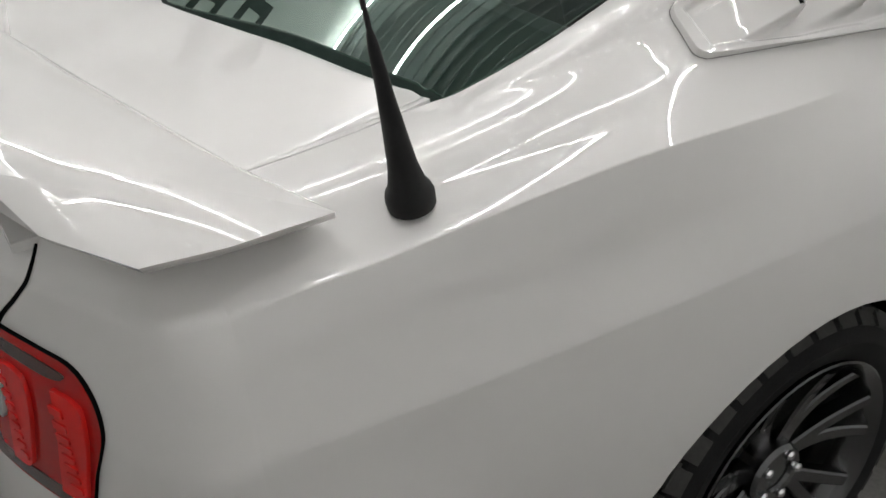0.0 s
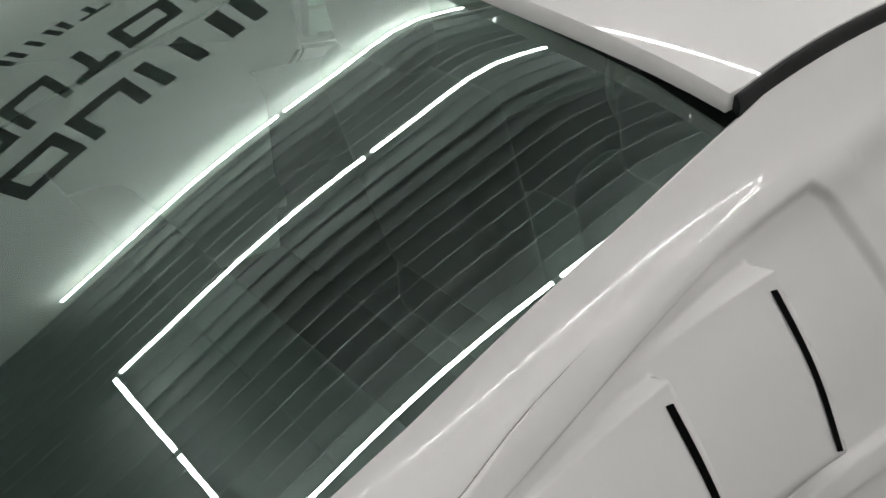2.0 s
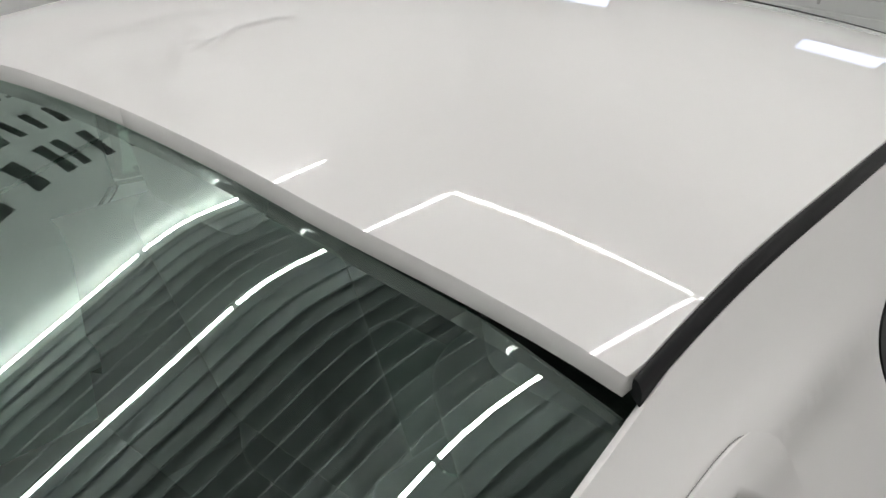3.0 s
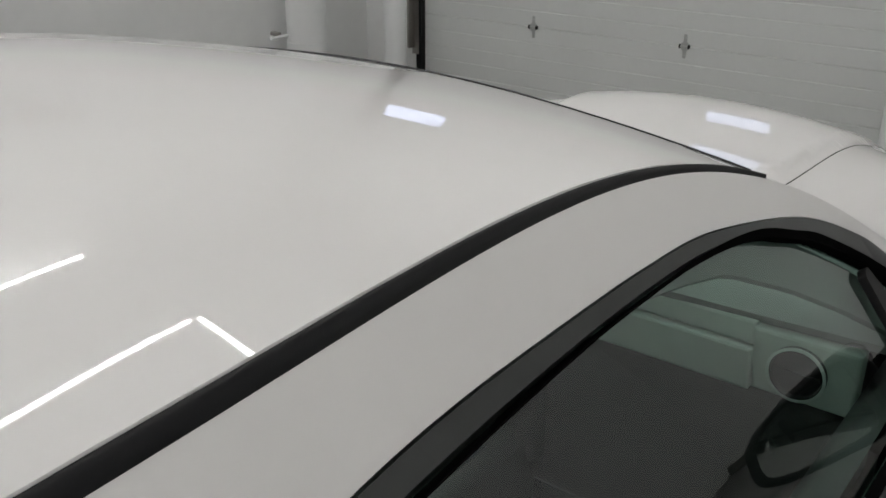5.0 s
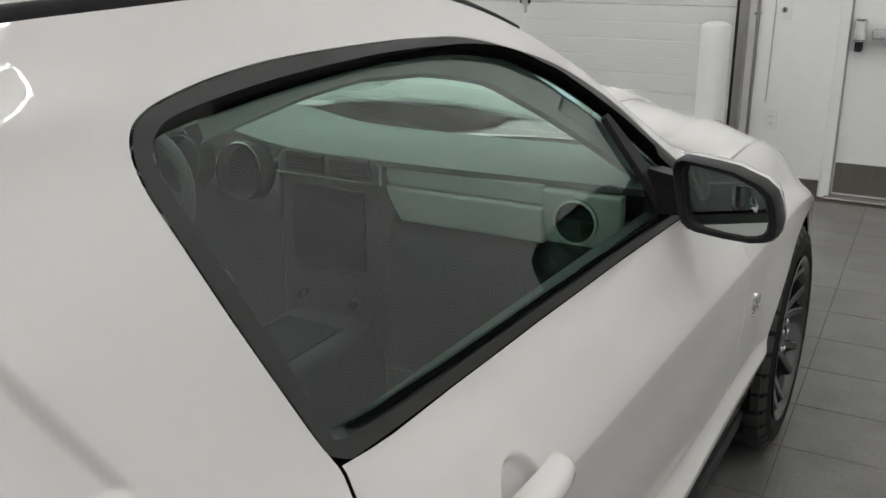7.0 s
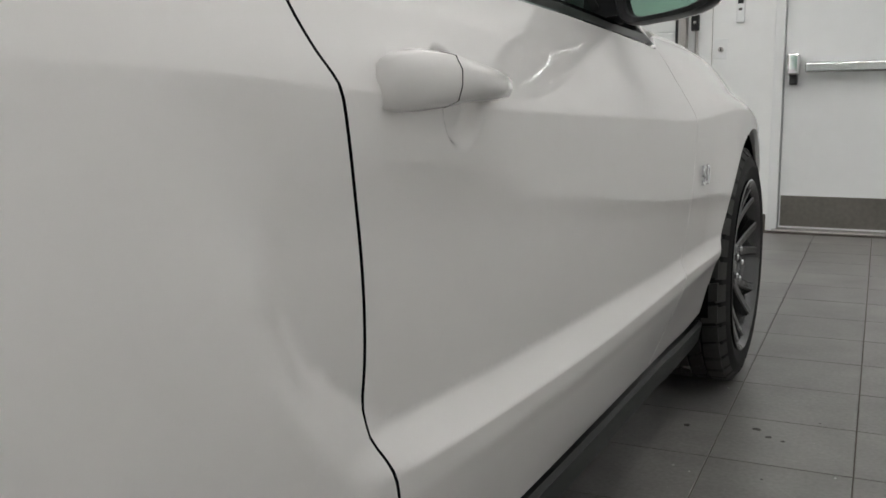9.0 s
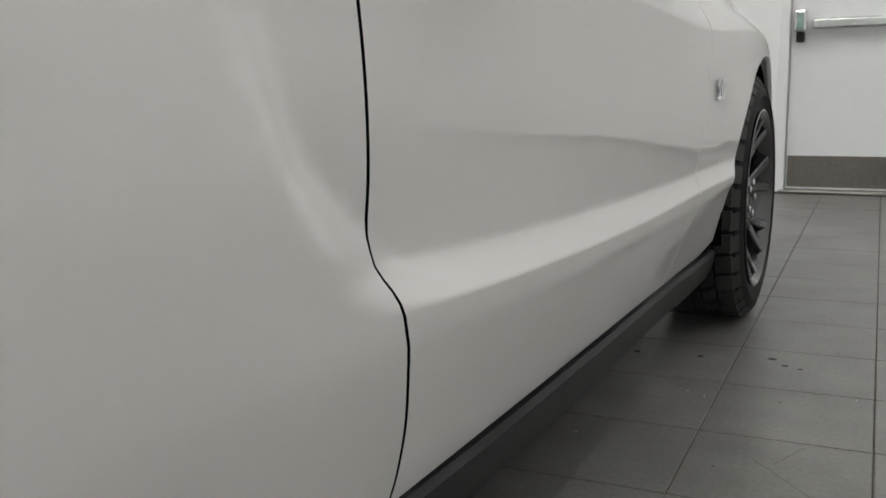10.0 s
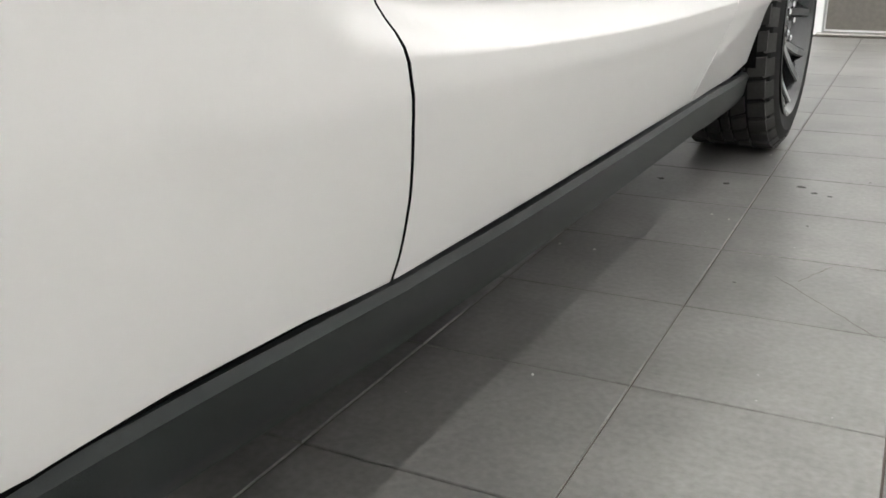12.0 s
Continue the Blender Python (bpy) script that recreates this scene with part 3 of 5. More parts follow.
# black shapes on the west wall where a name is painted
def wall_shape(kind, y, z, w, h):
    """Plain shapes: a block, a ring or a slanted block, flat on the wall."""
    bm = bmesh.new()
    t = 0.24 * h
    if kind == "ring":
        for b in ((y, y + w, z, z + t), (y, y + w, z + h - t, z + h), (y, y + t, z + t, z + h - t), (y + w - t, y + w, z + t, z + h - t)):
            box(WEST, WEST + 0.004, *b, bm=bm)
    elif kind == "arch":
        for b in ((y, y + w, z, z + t), (y, y + t, z + t, z + h), (y + w - t, y + w, z + t, z + h)):
            box(WEST, WEST + 0.004, *b, bm=bm)
    elif kind == "dot":
        box(WEST, WEST + 0.004, y, y + t, z, z + t, bm=bm)
    elif kind == "notch":
        for k in (0, 1):
            prism([(0, 0), (t, 0), (w / 2 + t / 2, h), (w / 2 - t / 2, h)] if k == 0 else [(w - t, 0), (w, 0), (w / 2 + t / 2, h - 0.002), (w / 2 - t / 2, h - 0.002)], 0.004 - 0.0005 * k, Matrix(((0, 0, 1, WEST), (1, 0, 0, y), (0, 1, 0, z), (0, 0, 0, 1))), bm=bm)
    elif kind == "block":
        box(WEST, WEST + 0.004, y, y + t, z, z + h, bm=bm)
    elif kind == "cross":
        box(WEST, WEST + 0.004, y + w / 2 - t / 2, y + w / 2 + t / 2, z, z + h, bm=bm)
        box(WEST, WEST + 0.0035, y, y + w, z + h - t, z + h, bm=bm)
    else:
        for k in range(3):
            prism([(0, 0), (t, 0), (t + 0.10 * h, h), (0.10 * h, h)], 0.004, Matrix(((0, 0, 1, WEST), (1, 0, 0, y + k * (w - t) / 2), (0, 1, 0, z), (0, 0, 0, 1))), bm=bm)
    return bm


sign = thing("wall_sign", "rows of large black painted shapes on the white wall", "sign", "", (0, 0, 0))
for y0, z0, h, gap, kinds in ((-0.95, 3.46, 0.45, 0.17, "ring arch slant slant block cross"), (-0.95, 2.90, 0.34, 0.18, "ring arch cross ring slant ring cross block notch ring"), (-0.95, 2.33, 0.20, 0.22, "ring arch slant slant block cross notch arch cross ring dot arch ring slant")):
    y = y0
    for kd in kinds.split():
        w = {"ring": 1.25, "block": 0.27, "cross": 1.05, "slant": 1.55, "arch": 1.2, "notch": 1.2, "dot": 0.24}[kd] * h
        part("shape", wall_shape(kd, y, z0, w, h), LETTER, sign)
        y += w + gap * h

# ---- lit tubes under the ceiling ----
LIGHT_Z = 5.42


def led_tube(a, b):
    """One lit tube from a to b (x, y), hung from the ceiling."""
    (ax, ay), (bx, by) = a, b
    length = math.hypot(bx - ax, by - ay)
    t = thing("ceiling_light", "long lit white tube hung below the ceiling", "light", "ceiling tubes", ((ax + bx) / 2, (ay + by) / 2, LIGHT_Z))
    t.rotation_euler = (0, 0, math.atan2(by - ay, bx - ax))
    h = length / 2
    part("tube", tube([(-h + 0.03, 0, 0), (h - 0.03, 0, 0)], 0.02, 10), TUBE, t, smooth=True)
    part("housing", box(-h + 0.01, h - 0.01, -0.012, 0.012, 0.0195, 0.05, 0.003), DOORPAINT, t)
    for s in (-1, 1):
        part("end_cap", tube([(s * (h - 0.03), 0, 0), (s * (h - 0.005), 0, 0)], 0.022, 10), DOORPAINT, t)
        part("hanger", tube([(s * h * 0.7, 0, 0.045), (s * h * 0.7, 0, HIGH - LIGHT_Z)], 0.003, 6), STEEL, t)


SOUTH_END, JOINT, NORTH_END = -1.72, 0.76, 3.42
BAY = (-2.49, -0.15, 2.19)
for x in (WEST + 0.13, *BAY):
    led_tube((x, SOUTH_END), (x, JOINT))
    led_tube((x, JOINT), (x, NORTH_END))
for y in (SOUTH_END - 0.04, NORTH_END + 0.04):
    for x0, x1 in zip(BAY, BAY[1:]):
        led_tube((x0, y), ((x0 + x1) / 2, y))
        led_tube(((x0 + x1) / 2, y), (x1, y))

# ---- the car ----
from mathutils import geometry

car = thing("car", "glossy white two-door coupe with black trim and dark wheels", "car")
K = 0.10


def dense(outline, step=0.012):
    """The closed outline (y, s) with points no farther apart than step."""
    out = []
    for (y0, s0), (y1, s1) in zip(outline, outline[1:] + outline[:1]):
        n = max(1, int(math.hypot(y1 - y0, (s1 - s0) * K) / step))
        out += [(y0 + (y1 - y0) * k / n, s0 + (s1 - s0) * k / n) for k in range(n)]
    return out


def smooth_line(points, n=8):
    """A Catmull-Rom curve through (y, z) points."""
    p = [Vector(q) for q in points]
    p = [2 * p[0] - p[1]] + p + [2 * p[-1] - p[-2]]
    out = []
    for a, b, c, d in zip(p, p[1:], p[2:], p[3:]):
        for k in range(n):
            t = k / n
            q = 0.5 * (2 * b + (c - a) * t + (2 * a - 5 * b + 4 * c - d) * t * t + (3 * b - a - 3 * c + d) * t**3)
            out.append((q.x, q.y))
    return out + [tuple(points[-1])]


def panel(name, outline, mat, parent, label="", out=0.0, depth=0.012, dy=0.025, ds=0.2, sides=(1,), fn=None, fnn=None, step=0.012, rim_mat=None, extra=()):
    """A skin on the car's form inside an outline (y, s), with turned-in edges. sides: 1 right, -1 left, both in one mesh if two."""
    fn, fnn = fn or surf, fnn or surf_normal
    ring = dense(outline, step)
    ys, ss = [p[0] for p in ring], [p[1] for p in ring]
    pts = [Vector((y, s * K)) for y, s in ring]
    poly = np.array([(y, s * K) for y, s in ring])
    gy, gs = np.arange(min(ys) + dy / 2, max(ys), dy), np.arange(min(ss) + ds / 2, max(ss), ds)
    grid = np.array([(y, s * K) for y in gy for s in gs])
    if len(grid):
        x0, y0 = poly[:, 0], poly[:, 1]
        x1, y1 = np.roll(x0, -1), np.roll(y0, -1)
        px, py = grid[:, :1], grid[:, 1:]
        cross = ((y0 > py) != (y1 > py)) & (px < (x1 - x0) * (py - y0) / (y1 - y0 + 1e-12) + x0)
        inside = cross.sum(1) % 2 == 1
        near = np.sqrt(((grid[:, None, :] - poly[None, ::2]) ** 2).sum(-1).min(1)) > step * 0.7
        pts += [Vector(g) for g in grid[inside & near]]
    if len(extra):
        grid = np.array([(y, s * K) for y, s in extra])
        px, py = grid[:, :1], grid[:, 1:]
        x0, y0 = poly[:, 0], poly[:, 1]
        x1, y1 = np.roll(x0, -1), np.roll(y0, -1)
        inside = (((y0 > py) != (y1 > py)) & (px < (x1 - x0) * (py - y0) / (y1 - y0 + 1e-12) + x0)).sum(1) % 2 == 1
        near = np.sqrt(((grid[:, None, :] - poly[None]) ** 2).sum(-1).min(1)) > 0.003
        pts += [Vector(g) for g in grid[inside & near]]
    n = len(ring)
    res = geometry.delaunay_2d_cdt(pts, [(i, (i + 1) % n) for i in range(n)], [], 1, 1e-6)
    co, tris = np.array([tuple(v) for v in res[0]]), [tuple(f) for f in res[2]]
    y, s = co[:, 0], co[:, 1] / K
    nor = fnn(y, s)
    base = fn(y, s) + nor * out
    ry, rs = np.array(ys), np.array(ss)
    rn = fnn(ry, rs)
    rim = fn(ry, rs) + rn * out
    low = rim - rn * depth
    tang = np.roll(rim, -1, 0) - np.roll(rim, 1, 0)
    side = np.cross(tang, rn)
    side /= np.linalg.norm(side, axis=1, keepdims=True) + 1e-9
    if ((rim - base.mean(0)) * side).sum() < 0:
        side = -side
    verts, faces, normals, mats = [], [], [], []
    for sgn in sides:
        o = len(verts)
        m = np.array([sgn, 1, 1])
        vv, nn = np.concatenate([base, rim, low]) * m, np.concatenate([nor, side * 0.8 + rn * 0.6, side]) * m
        verts += vv.tolist()
        normals += nn.tolist()
        for f in tris:
            a, b, c = vv[list(f)]
            faces.append(tuple(o + i for i in (f if np.dot(np.cross(b - a, c - a), nn[f[0]]) > 0 else f[::-1])))
            mats.append(0)
        if depth:
            for i in range(n):
                j = (i + 1) % n
                q = (len(base) + i, len(base) + j, len(base) + n + j, len(base) + n + i)
                a, b, c = vv[q[0]], vv[q[1]], vv[q[2]]
                faces.append(tuple(o + k for k in (q if np.dot(np.cross(b - a, c - a), nn[q[2]]) > 0 else q[::-1])))
                mats.append(1 if rim_mat else 0)
    ob = link_mesh(name, verts, faces, [mat, rim_mat] if rim_mat else mat, parent, label, normals=normals)
    if rim_mat:
        ob.data.polygons.foreach_set("material_index", mats)
    return ob


def arch(cy, r, a0, a1, n=28, cz=0.345):
    return [(cy + r * math.cos(radians(a0 + (a1 - a0) * k / n)), cz + r * math.sin(radians(a0 + (a1 - a0) * k / n))) for k in range(n + 1)]


# outlines, side view (y, z)
TRIM_TOP = smooth_line([(0.605, 0.998), (0.594, 1.025), (0.555, 1.143), (0.537, 1.216), (0.530, 1.259), (0.537, 1.291), (0.560, 1.309), (0.614, 1.321), (0.70, 1.331), (0.80, 1.336), (0.94, 1.336), (1.06, 1.333), (1.196, 1.323), (1.356, 1.292), (1.50, 1.253), (1.636, 1.197), (1.732, 1.144), (1.90, 1.019), (2.0, 0.936)], 5)
SHUT_R = smooth_line([(0.605, 0.998), (0.611, 0.977), (0.604, 0.945), (0.598, 0.904), (0.603, 0.87), (0.618, 0.84), (0.632, 0.785), (0.644, 0.725), (0.653, 0.66), (0.660, 0.59), (0.663, 0.53), (0.672, 0.485), (0.690, 0.435), (0.720, 0.365), (0.731, 0.33), (0.739, 0.29), (0.738, 0.261)], 4)
SHUT_F = smooth_line([(2.005, 0.93), (2.04, 0.845), (2.048, 0.76), (2.030, 0.66), (2.005, 0.55), (1.97, 0.45), (1.93, 0.36), (1.89, 0.28), (1.878, 0.25)], 5)
GAP = 0.0055
REAR_AXLE, FRONT_AXLE = -0.095, 2.72
R_ARCH, F_ARCH = 0.364, 0.385

# points along the creases of the flank, so that they stay crisp
CREASES = []
for y in np.arange(-0.95, 2.9, 0.012):
    CREASES += [(y, 5.97), (y, 6.0), (y, 6.03)]
    if y < 0.65:
        CREASES += [(y, 7.97), (y, 7.985), (y, 8.0), (y, 8.015), (y, 8.03)]
    if 0.4 < y < 2.5:
        lo, hi = float(CREASE(y)) + 0.004, float(SHOULDER(y)) + 0.004
        for u in (-0.008, 0.0, 0.008, 0.03, 0.06, 0.095, 0.11, 0.125, 0.16):
            CREASES.append((y, s_at(y, lo + (hi - lo) * u)))
CREASES += [(y, s) for y in np.arange(-0.62, 0.72, 0.015) for s in (9.28, 9.36, 9.42, 9.47, 9.52, 9.57, 9.62, 9.70)]
CUP_POINTS = [(CUP[0] + CUP[2] * r * math.cos(a), s_at(CUP[0] + CUP[2] * r * math.cos(a), CUP[1] + CUP[3] * r * math.sin(a))) for r in (0.3, 0.55, 0.66, 0.76, 0.86, 0.96, 1.03, 1.1) for a in np.linspace(0, 2 * math.pi, 41)[:-1]]

def pillar_edge(y):
    """Line along which the body side meets the boot lid, the rear window and the roof moulding."""
    return float(np.interp(y, [-1.0, -0.645, -0.62, -0.15, 0.10, 0.236, 0.27], [9.94, 9.94, 9.79, 9.79, 9.87, 9.935, 9.97]))


quarter = yz(TRIM_TOP[::-1] + SHUT_R[1:])
quarter += [(y, s_at(y, z)) for y, z in [(0.60, 0.276), (0.44, 0.287), (0.33, 0.288)]]
quarter += yz(arch(REAR_AXLE, R_ARCH, -8, 185))
quarter += [(-0.55, 1.0), (-0.8, 1.0), (-1.0, 1.0)]
quarter += [(-1.0, s) for s in np.linspace(1.6, 9.95, 14)]
quarter += [(y, pillar_edge(y)) for y in np.linspace(-0.97, 1.97, 98)]
for sgn in (1, -1):
    panel("quarter_panel", quarter, PAINT, car, "glossy white body side with rear wing and roof pillar", sides=(sgn,), dy=0.02, ds=0.16, extra=CREASES)
    door_low = [(1.80, 0.251), (1.44, 0.255), (1.02, 0.257), (0.75, 0.261)]
    door_top = [(0.615, 0.984), (0.66, 0.979), (0.70, 0.976), (0.83, 0.973), (1.07, 0.967), (1.40, 0.957), (1.70, 0.943), (1.90, 0.932), (1.99, 0.925)]
    door = yz([(y + GAP, z) for y, z in SHUT_R[4:]][::-1] + door_top + [(y - 0.0035, z) for y, z in SHUT_F] + door_low[:3])
    # turned-in edges are black instead of white, as shade in the door gap
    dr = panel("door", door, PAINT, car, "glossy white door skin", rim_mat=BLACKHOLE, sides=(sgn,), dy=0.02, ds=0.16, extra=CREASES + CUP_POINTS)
    fender = yz(SHUT_F) + [(1.95, s_at(1.95, 0.25)), (2.2, s_at(2.2, 0.255))] + yz(arch(FRONT_AXLE, F_ARCH, 190, -5)) + [(3.2, 1.0), (3.45, 1.2)] + [(3.48, s) for s in np.linspace(2, 8.3, 8)] + [(y, 8.36) for y in np.linspace(3.4, 2.06, 24)]
    panel("front_wing", fender, PAINT, car, "glossy white front wing", sides=(sgn,), dy=0.025, ds=0.2, extra=CREASES)
    # black strips behind the door gaps, painted shade rather than a rubber part
    for line, wide in ((SHUT_R[4:], 0.012), (SHUT_F, 0.010)):
        seal = yz([(y - wide, z) for y, z in line] + [(y + wide, z) for y, z in line[::-1]])
        panel("shut_seal", seal, BLACKHOLE, car, "black strip standing in for the shade in the door gap", sides=(sgn,), out=-0.0035, depth=0, dy=0.03, ds=0.3)
    boot_gap = [(-0.66, 9.90), (-0.97, 9.90), (-0.97, 10.06), (-0.66, 10.06)]
    panel("boot_gap", boot_gap, BLACKHOLE, car, sides=(sgn,), out=-0.004, depth=0, dy=0.03, ds=0.1)

# roof, bonnet, boot lid and the glass between them
ROOF_B = 0.236


def front_edge(s):
    """The windscreen's upper edge, bowed forwards at the centre."""
    return 1.40 + 0.02 * smooth(10, 13, s)


def deck_edge(s):
    x = np.interp(s, [10, 11, 12, 13], [0.602, 0.572, 0.32, 0.0])
    return -0.622 - 0.150 * (1 - (x / 0.602) ** 1.2)


def cowl_edge(s):
    return 2.02 + 0.16 * (1 - ((13 - s) / 3) ** 2)


def sweep(edge, s0, s1, n=16, d=0.0):
    return [(float(edge(s)) + d, float(s)) for s in np.linspace(s0, s1, n)]


PANE_MID = spline([-0.86, -0.72, -0.58, -0.44, -0.30, -0.16, -0.03, 0.08, 0.17, 0.236], [1.034, 1.0954, 1.1529, 1.2050, 1.2543, 1.3015, 1.3405, 1.3716, 1.3952, 1.4068])
PANE_EDGE = spline([-0.7, -0.35, -0.1, 0.1, 0.236], [0.0055, 0.0049, -0.0180, -0.0183, -0.0190])
ROOF_MID = spline([0.236, 0.6, 1.0, 1.4], [1.4261, 1.4620, 1.4517, 1.3800])


def bow(y, s):
    """A pane bowed evenly from edge to edge across the car; the rear one sinks below the roof towards its top."""
    y, s = np.broadcast_arrays(np.asarray(y, float), np.asarray(s, float))
    edge, mid = surf(y, np.full(y.shape, 10.0)), surf(y, np.full(y.shape, 13.0))
    rear = y < 0.3
    top = np.where(rear, PANE_MID(y), ROOF_MID(np.minimum(y, 1.4)) + mid[..., 2] - MID_LINE(np.minimum(y, 1.4)))
    side = edge[..., 2] + np.where(rear, PANE_EDGE(y), 0)
    u = (13 - s) / 3
    return np.stack([edge[..., 0] * u, y, side + (top - side) * (1 - np.abs(u) ** np.where(rear, np.interp(y, [-0.7, -0.25, 0.236], [2.49, 2.31, 2.17]), 2.0))], -1)


MID_LINE = FZ[13]


def moulding_edge(y):
    """Line along which the roof skin meets its rubber moulding, which thins out towards the windscreen."""
    return np.interp(y, [0.236, 0.50, 0.80, 1.10, 1.30, 1.42], [10.34, 10.23, 10.155, 10.105, 10.06, 10.015])


def crown(y, s):
    """The roof skin, evenly crowned between its mouldings."""
    y, s = np.broadcast_arrays(np.asarray(y, float), np.asarray(s, float))
    start = moulding_edge(y) - 0.012
    edge = surf(y, start)
    u = (13 - s) / (13 - start)
    return np.stack([edge[..., 0] * u, y, edge[..., 2] + (ROOF_MID(y) - edge[..., 2]) * (1 - np.abs(u) ** 2.14)], -1)


def crown_normal(y, s, e=0.004):
    n = np.cross(crown(np.asarray(y) + e, s) - crown(np.asarray(y) - e, s), crown(y, np.asarray(s) + 4 * e) - crown(y, np.asarray(s) - 4 * e))
    n /= np.linalg.norm(n, axis=-1, keepdims=True) + 1e-12
    return n * np.where(n[..., 2:] < 0, -1, 1)


def bow_normal(y, s, e=0.004):
    n = np.cross(bow(np.asarray(y) + e, s) - bow(np.asarray(y) - e, s), bow(y, np.asarray(s) + 4 * e) - bow(y, np.asarray(s) - 4 * e))
    n /= np.linalg.norm(n, axis=-1, keepdims=True) + 1e-12
    return n * np.where(n[..., 2:] < 0, -1, 1)


HOOD_S = np.array([8.42, 8.42, 8.8, 9.2, 9.6, 10.0, 11.2, 11.6, 11.9, 12.3, 12.7, 13.0])


def hood_fold(y):
    """Distance from the middle at which the bonnet's raised centre begins."""
    return 0.365 + 0.07 * (y - 2.35)


def hood(y, s):
    """The bonnet: even in plan from wing (s 8.42) to middle (s 13), with a raised centre and a ridge on each side."""
    y, s = np.broadcast_arrays(np.asarray(y, float), np.asarray(s, float))
    shape = y.shape
    y, s = y.ravel(), s.ravel()
    form = surf(y[:, None] + 0 * HOOD_S, HOOD_S + 0 * y[:, None])
    width = form[:, :1, 0]
    powers = np.arange(5)
    coef = np.linalg.pinv((form[..., :1] / width[..., None]) ** powers) @ form[..., 2:]
    u = (13 - s) / 4.58
    x = u * width[:, 0]
    z = ((u[:, None] ** powers) * coef[..., 0]).sum(1)
    fold = hood_fold(y)
    rise = 0.020 * smooth(0.0, 0.045, fold - x) + 0.011 * np.clip(1 - np.abs(x - 0.625) / 0.10, 0, 1) ** 1.3
    z = z + rise * smooth(2.05, 2.3, y)
    return np.stack([x, y, z], -1).reshape(shape + (3,))


def hood_normal(y, s, e=0.004):
    n = np.cross(hood(np.asarray(y) + e, s) - hood(np.asarray(y) - e, s), hood(y, np.asarray(s) + 4 * e) - hood(y, np.asarray(s) - 4 * e))
    n /= np.linalg.norm(n, axis=-1, keepdims=True) + 1e-12
    return n * np.where(n[..., 2:] < 0, -1, 1)


roof = sweep(lambda s: ROOF_B - 0.022 * float(smooth(10.3, 11.8, s)), 10.34, 13.0) + sweep(front_edge, 13.0, 10.08) + [(y, float(moulding_edge(y)) - 0.012) for y in np.linspace(1.385, ROOF_B + 0.02, 40)]
panel("roof", roof, PAINT, car, "glossy white roof skin", sides=(1, -1), dy=0.03, ds=0.1, depth=0.022, fn=crown, fnn=crown_normal)


def meet(y, s):
    """The pane's own place across the car for a point of the boot lid's edge."""
    return y + 0.002, 13 - 3 * float(surf(y, s)[..., 0] / surf(y, 10.0)[..., 0])


rear_glass = [meet(deck_edge(s), s) for s in np.linspace(10.0, 13.0, 40)] + sweep(lambda s: ROOF_B - 0.004, 13.0, 10.1)
rear_glass += [meet(y - 0.002, pillar_edge(y) + 0.01) for y in np.linspace(ROOF_B - 0.004, -0.616, 40)]
panel("rear_window", rear_glass, DARKGLASS, car, "dark green tinted rear window with heating lines", sides=(1, -1), dy=0.03, ds=0.1, out=-0.001, depth=0.004, fn=bow, fnn=bow_normal)
screen = sweep(front_edge, 10.02, 13.0, d=0.006) + sweep(cowl_edge, 13.0, 10.02)
panel("windscreen", screen, GLASS, car, "green tinted windscreen", sides=(1, -1), dy=0.04, ds=0.15, out=-0.003, depth=0.004, fn=bow, fnn=bow_normal)
boot = sweep(deck_edge, 9.99, 13.0, d=-0.006) + sweep(lambda s: -1.16, 13.0, 9.99)
panel("boot_lid", boot, PAINT, car, "glossy white boot lid", sides=(1, -1), dy=0.03, ds=0.15)
def bonnet_back(s):
    """The bonnet's rear edge, along the foot of the windscreen."""
    return cowl_edge(min(13.0, max(10.0, 13 - 3 * float(hood(2.1, s)[0]) / float(surf(2.1, 10.0)[0])))) + 0.01


bonnet = sweep(bonnet_back, 8.42, 13.0, 30) + sweep(lambda s: 3.46, 13.0, 8.42)
panel("bonnet", bonnet, PAINT, car, "glossy white bonnet with raised centre", sides=(1, -1), dy=0.03, ds=0.1, fn=hood, fnn=hood_normal, extra=[(y, 13 - 4.58 * x / float(surf(y, 8.42)[0])) for y in np.arange(2.2, 3.45, 0.03) for x in (0.525, 0.600, 0.625, 0.650, 0.725, hood_fold(y), hood_fold(y) - 0.045)])
fold_line = [(y, 13 - 4.58 * (hood_fold(y) + d) / float(surf(y, 8.42)[0])) for d, ys in ((0.0, np.linspace(2.12, 2.90, 14)), (0.003, np.linspace(2.90, 2.12, 14))) for y in ys]
for sgn in (1, -1):
    panel("bonnet_fold", fold_line, BLACKHOLE, car, "thin dark fold line in the bonnet", sides=(sgn,), out=0.0008, depth=0, fn=hood, fnn=hood_normal)
for sgn in (1, -1):
    wing_gap = [(2.06, 8.33), (3.42, 8.33), (3.42, 8.44), (2.06, 8.44)]
    panel("bonnet_gap", wing_gap, BLACKHOLE, car, sides=(sgn,), out=-0.009, depth=0, dy=0.03, ds=0.1)
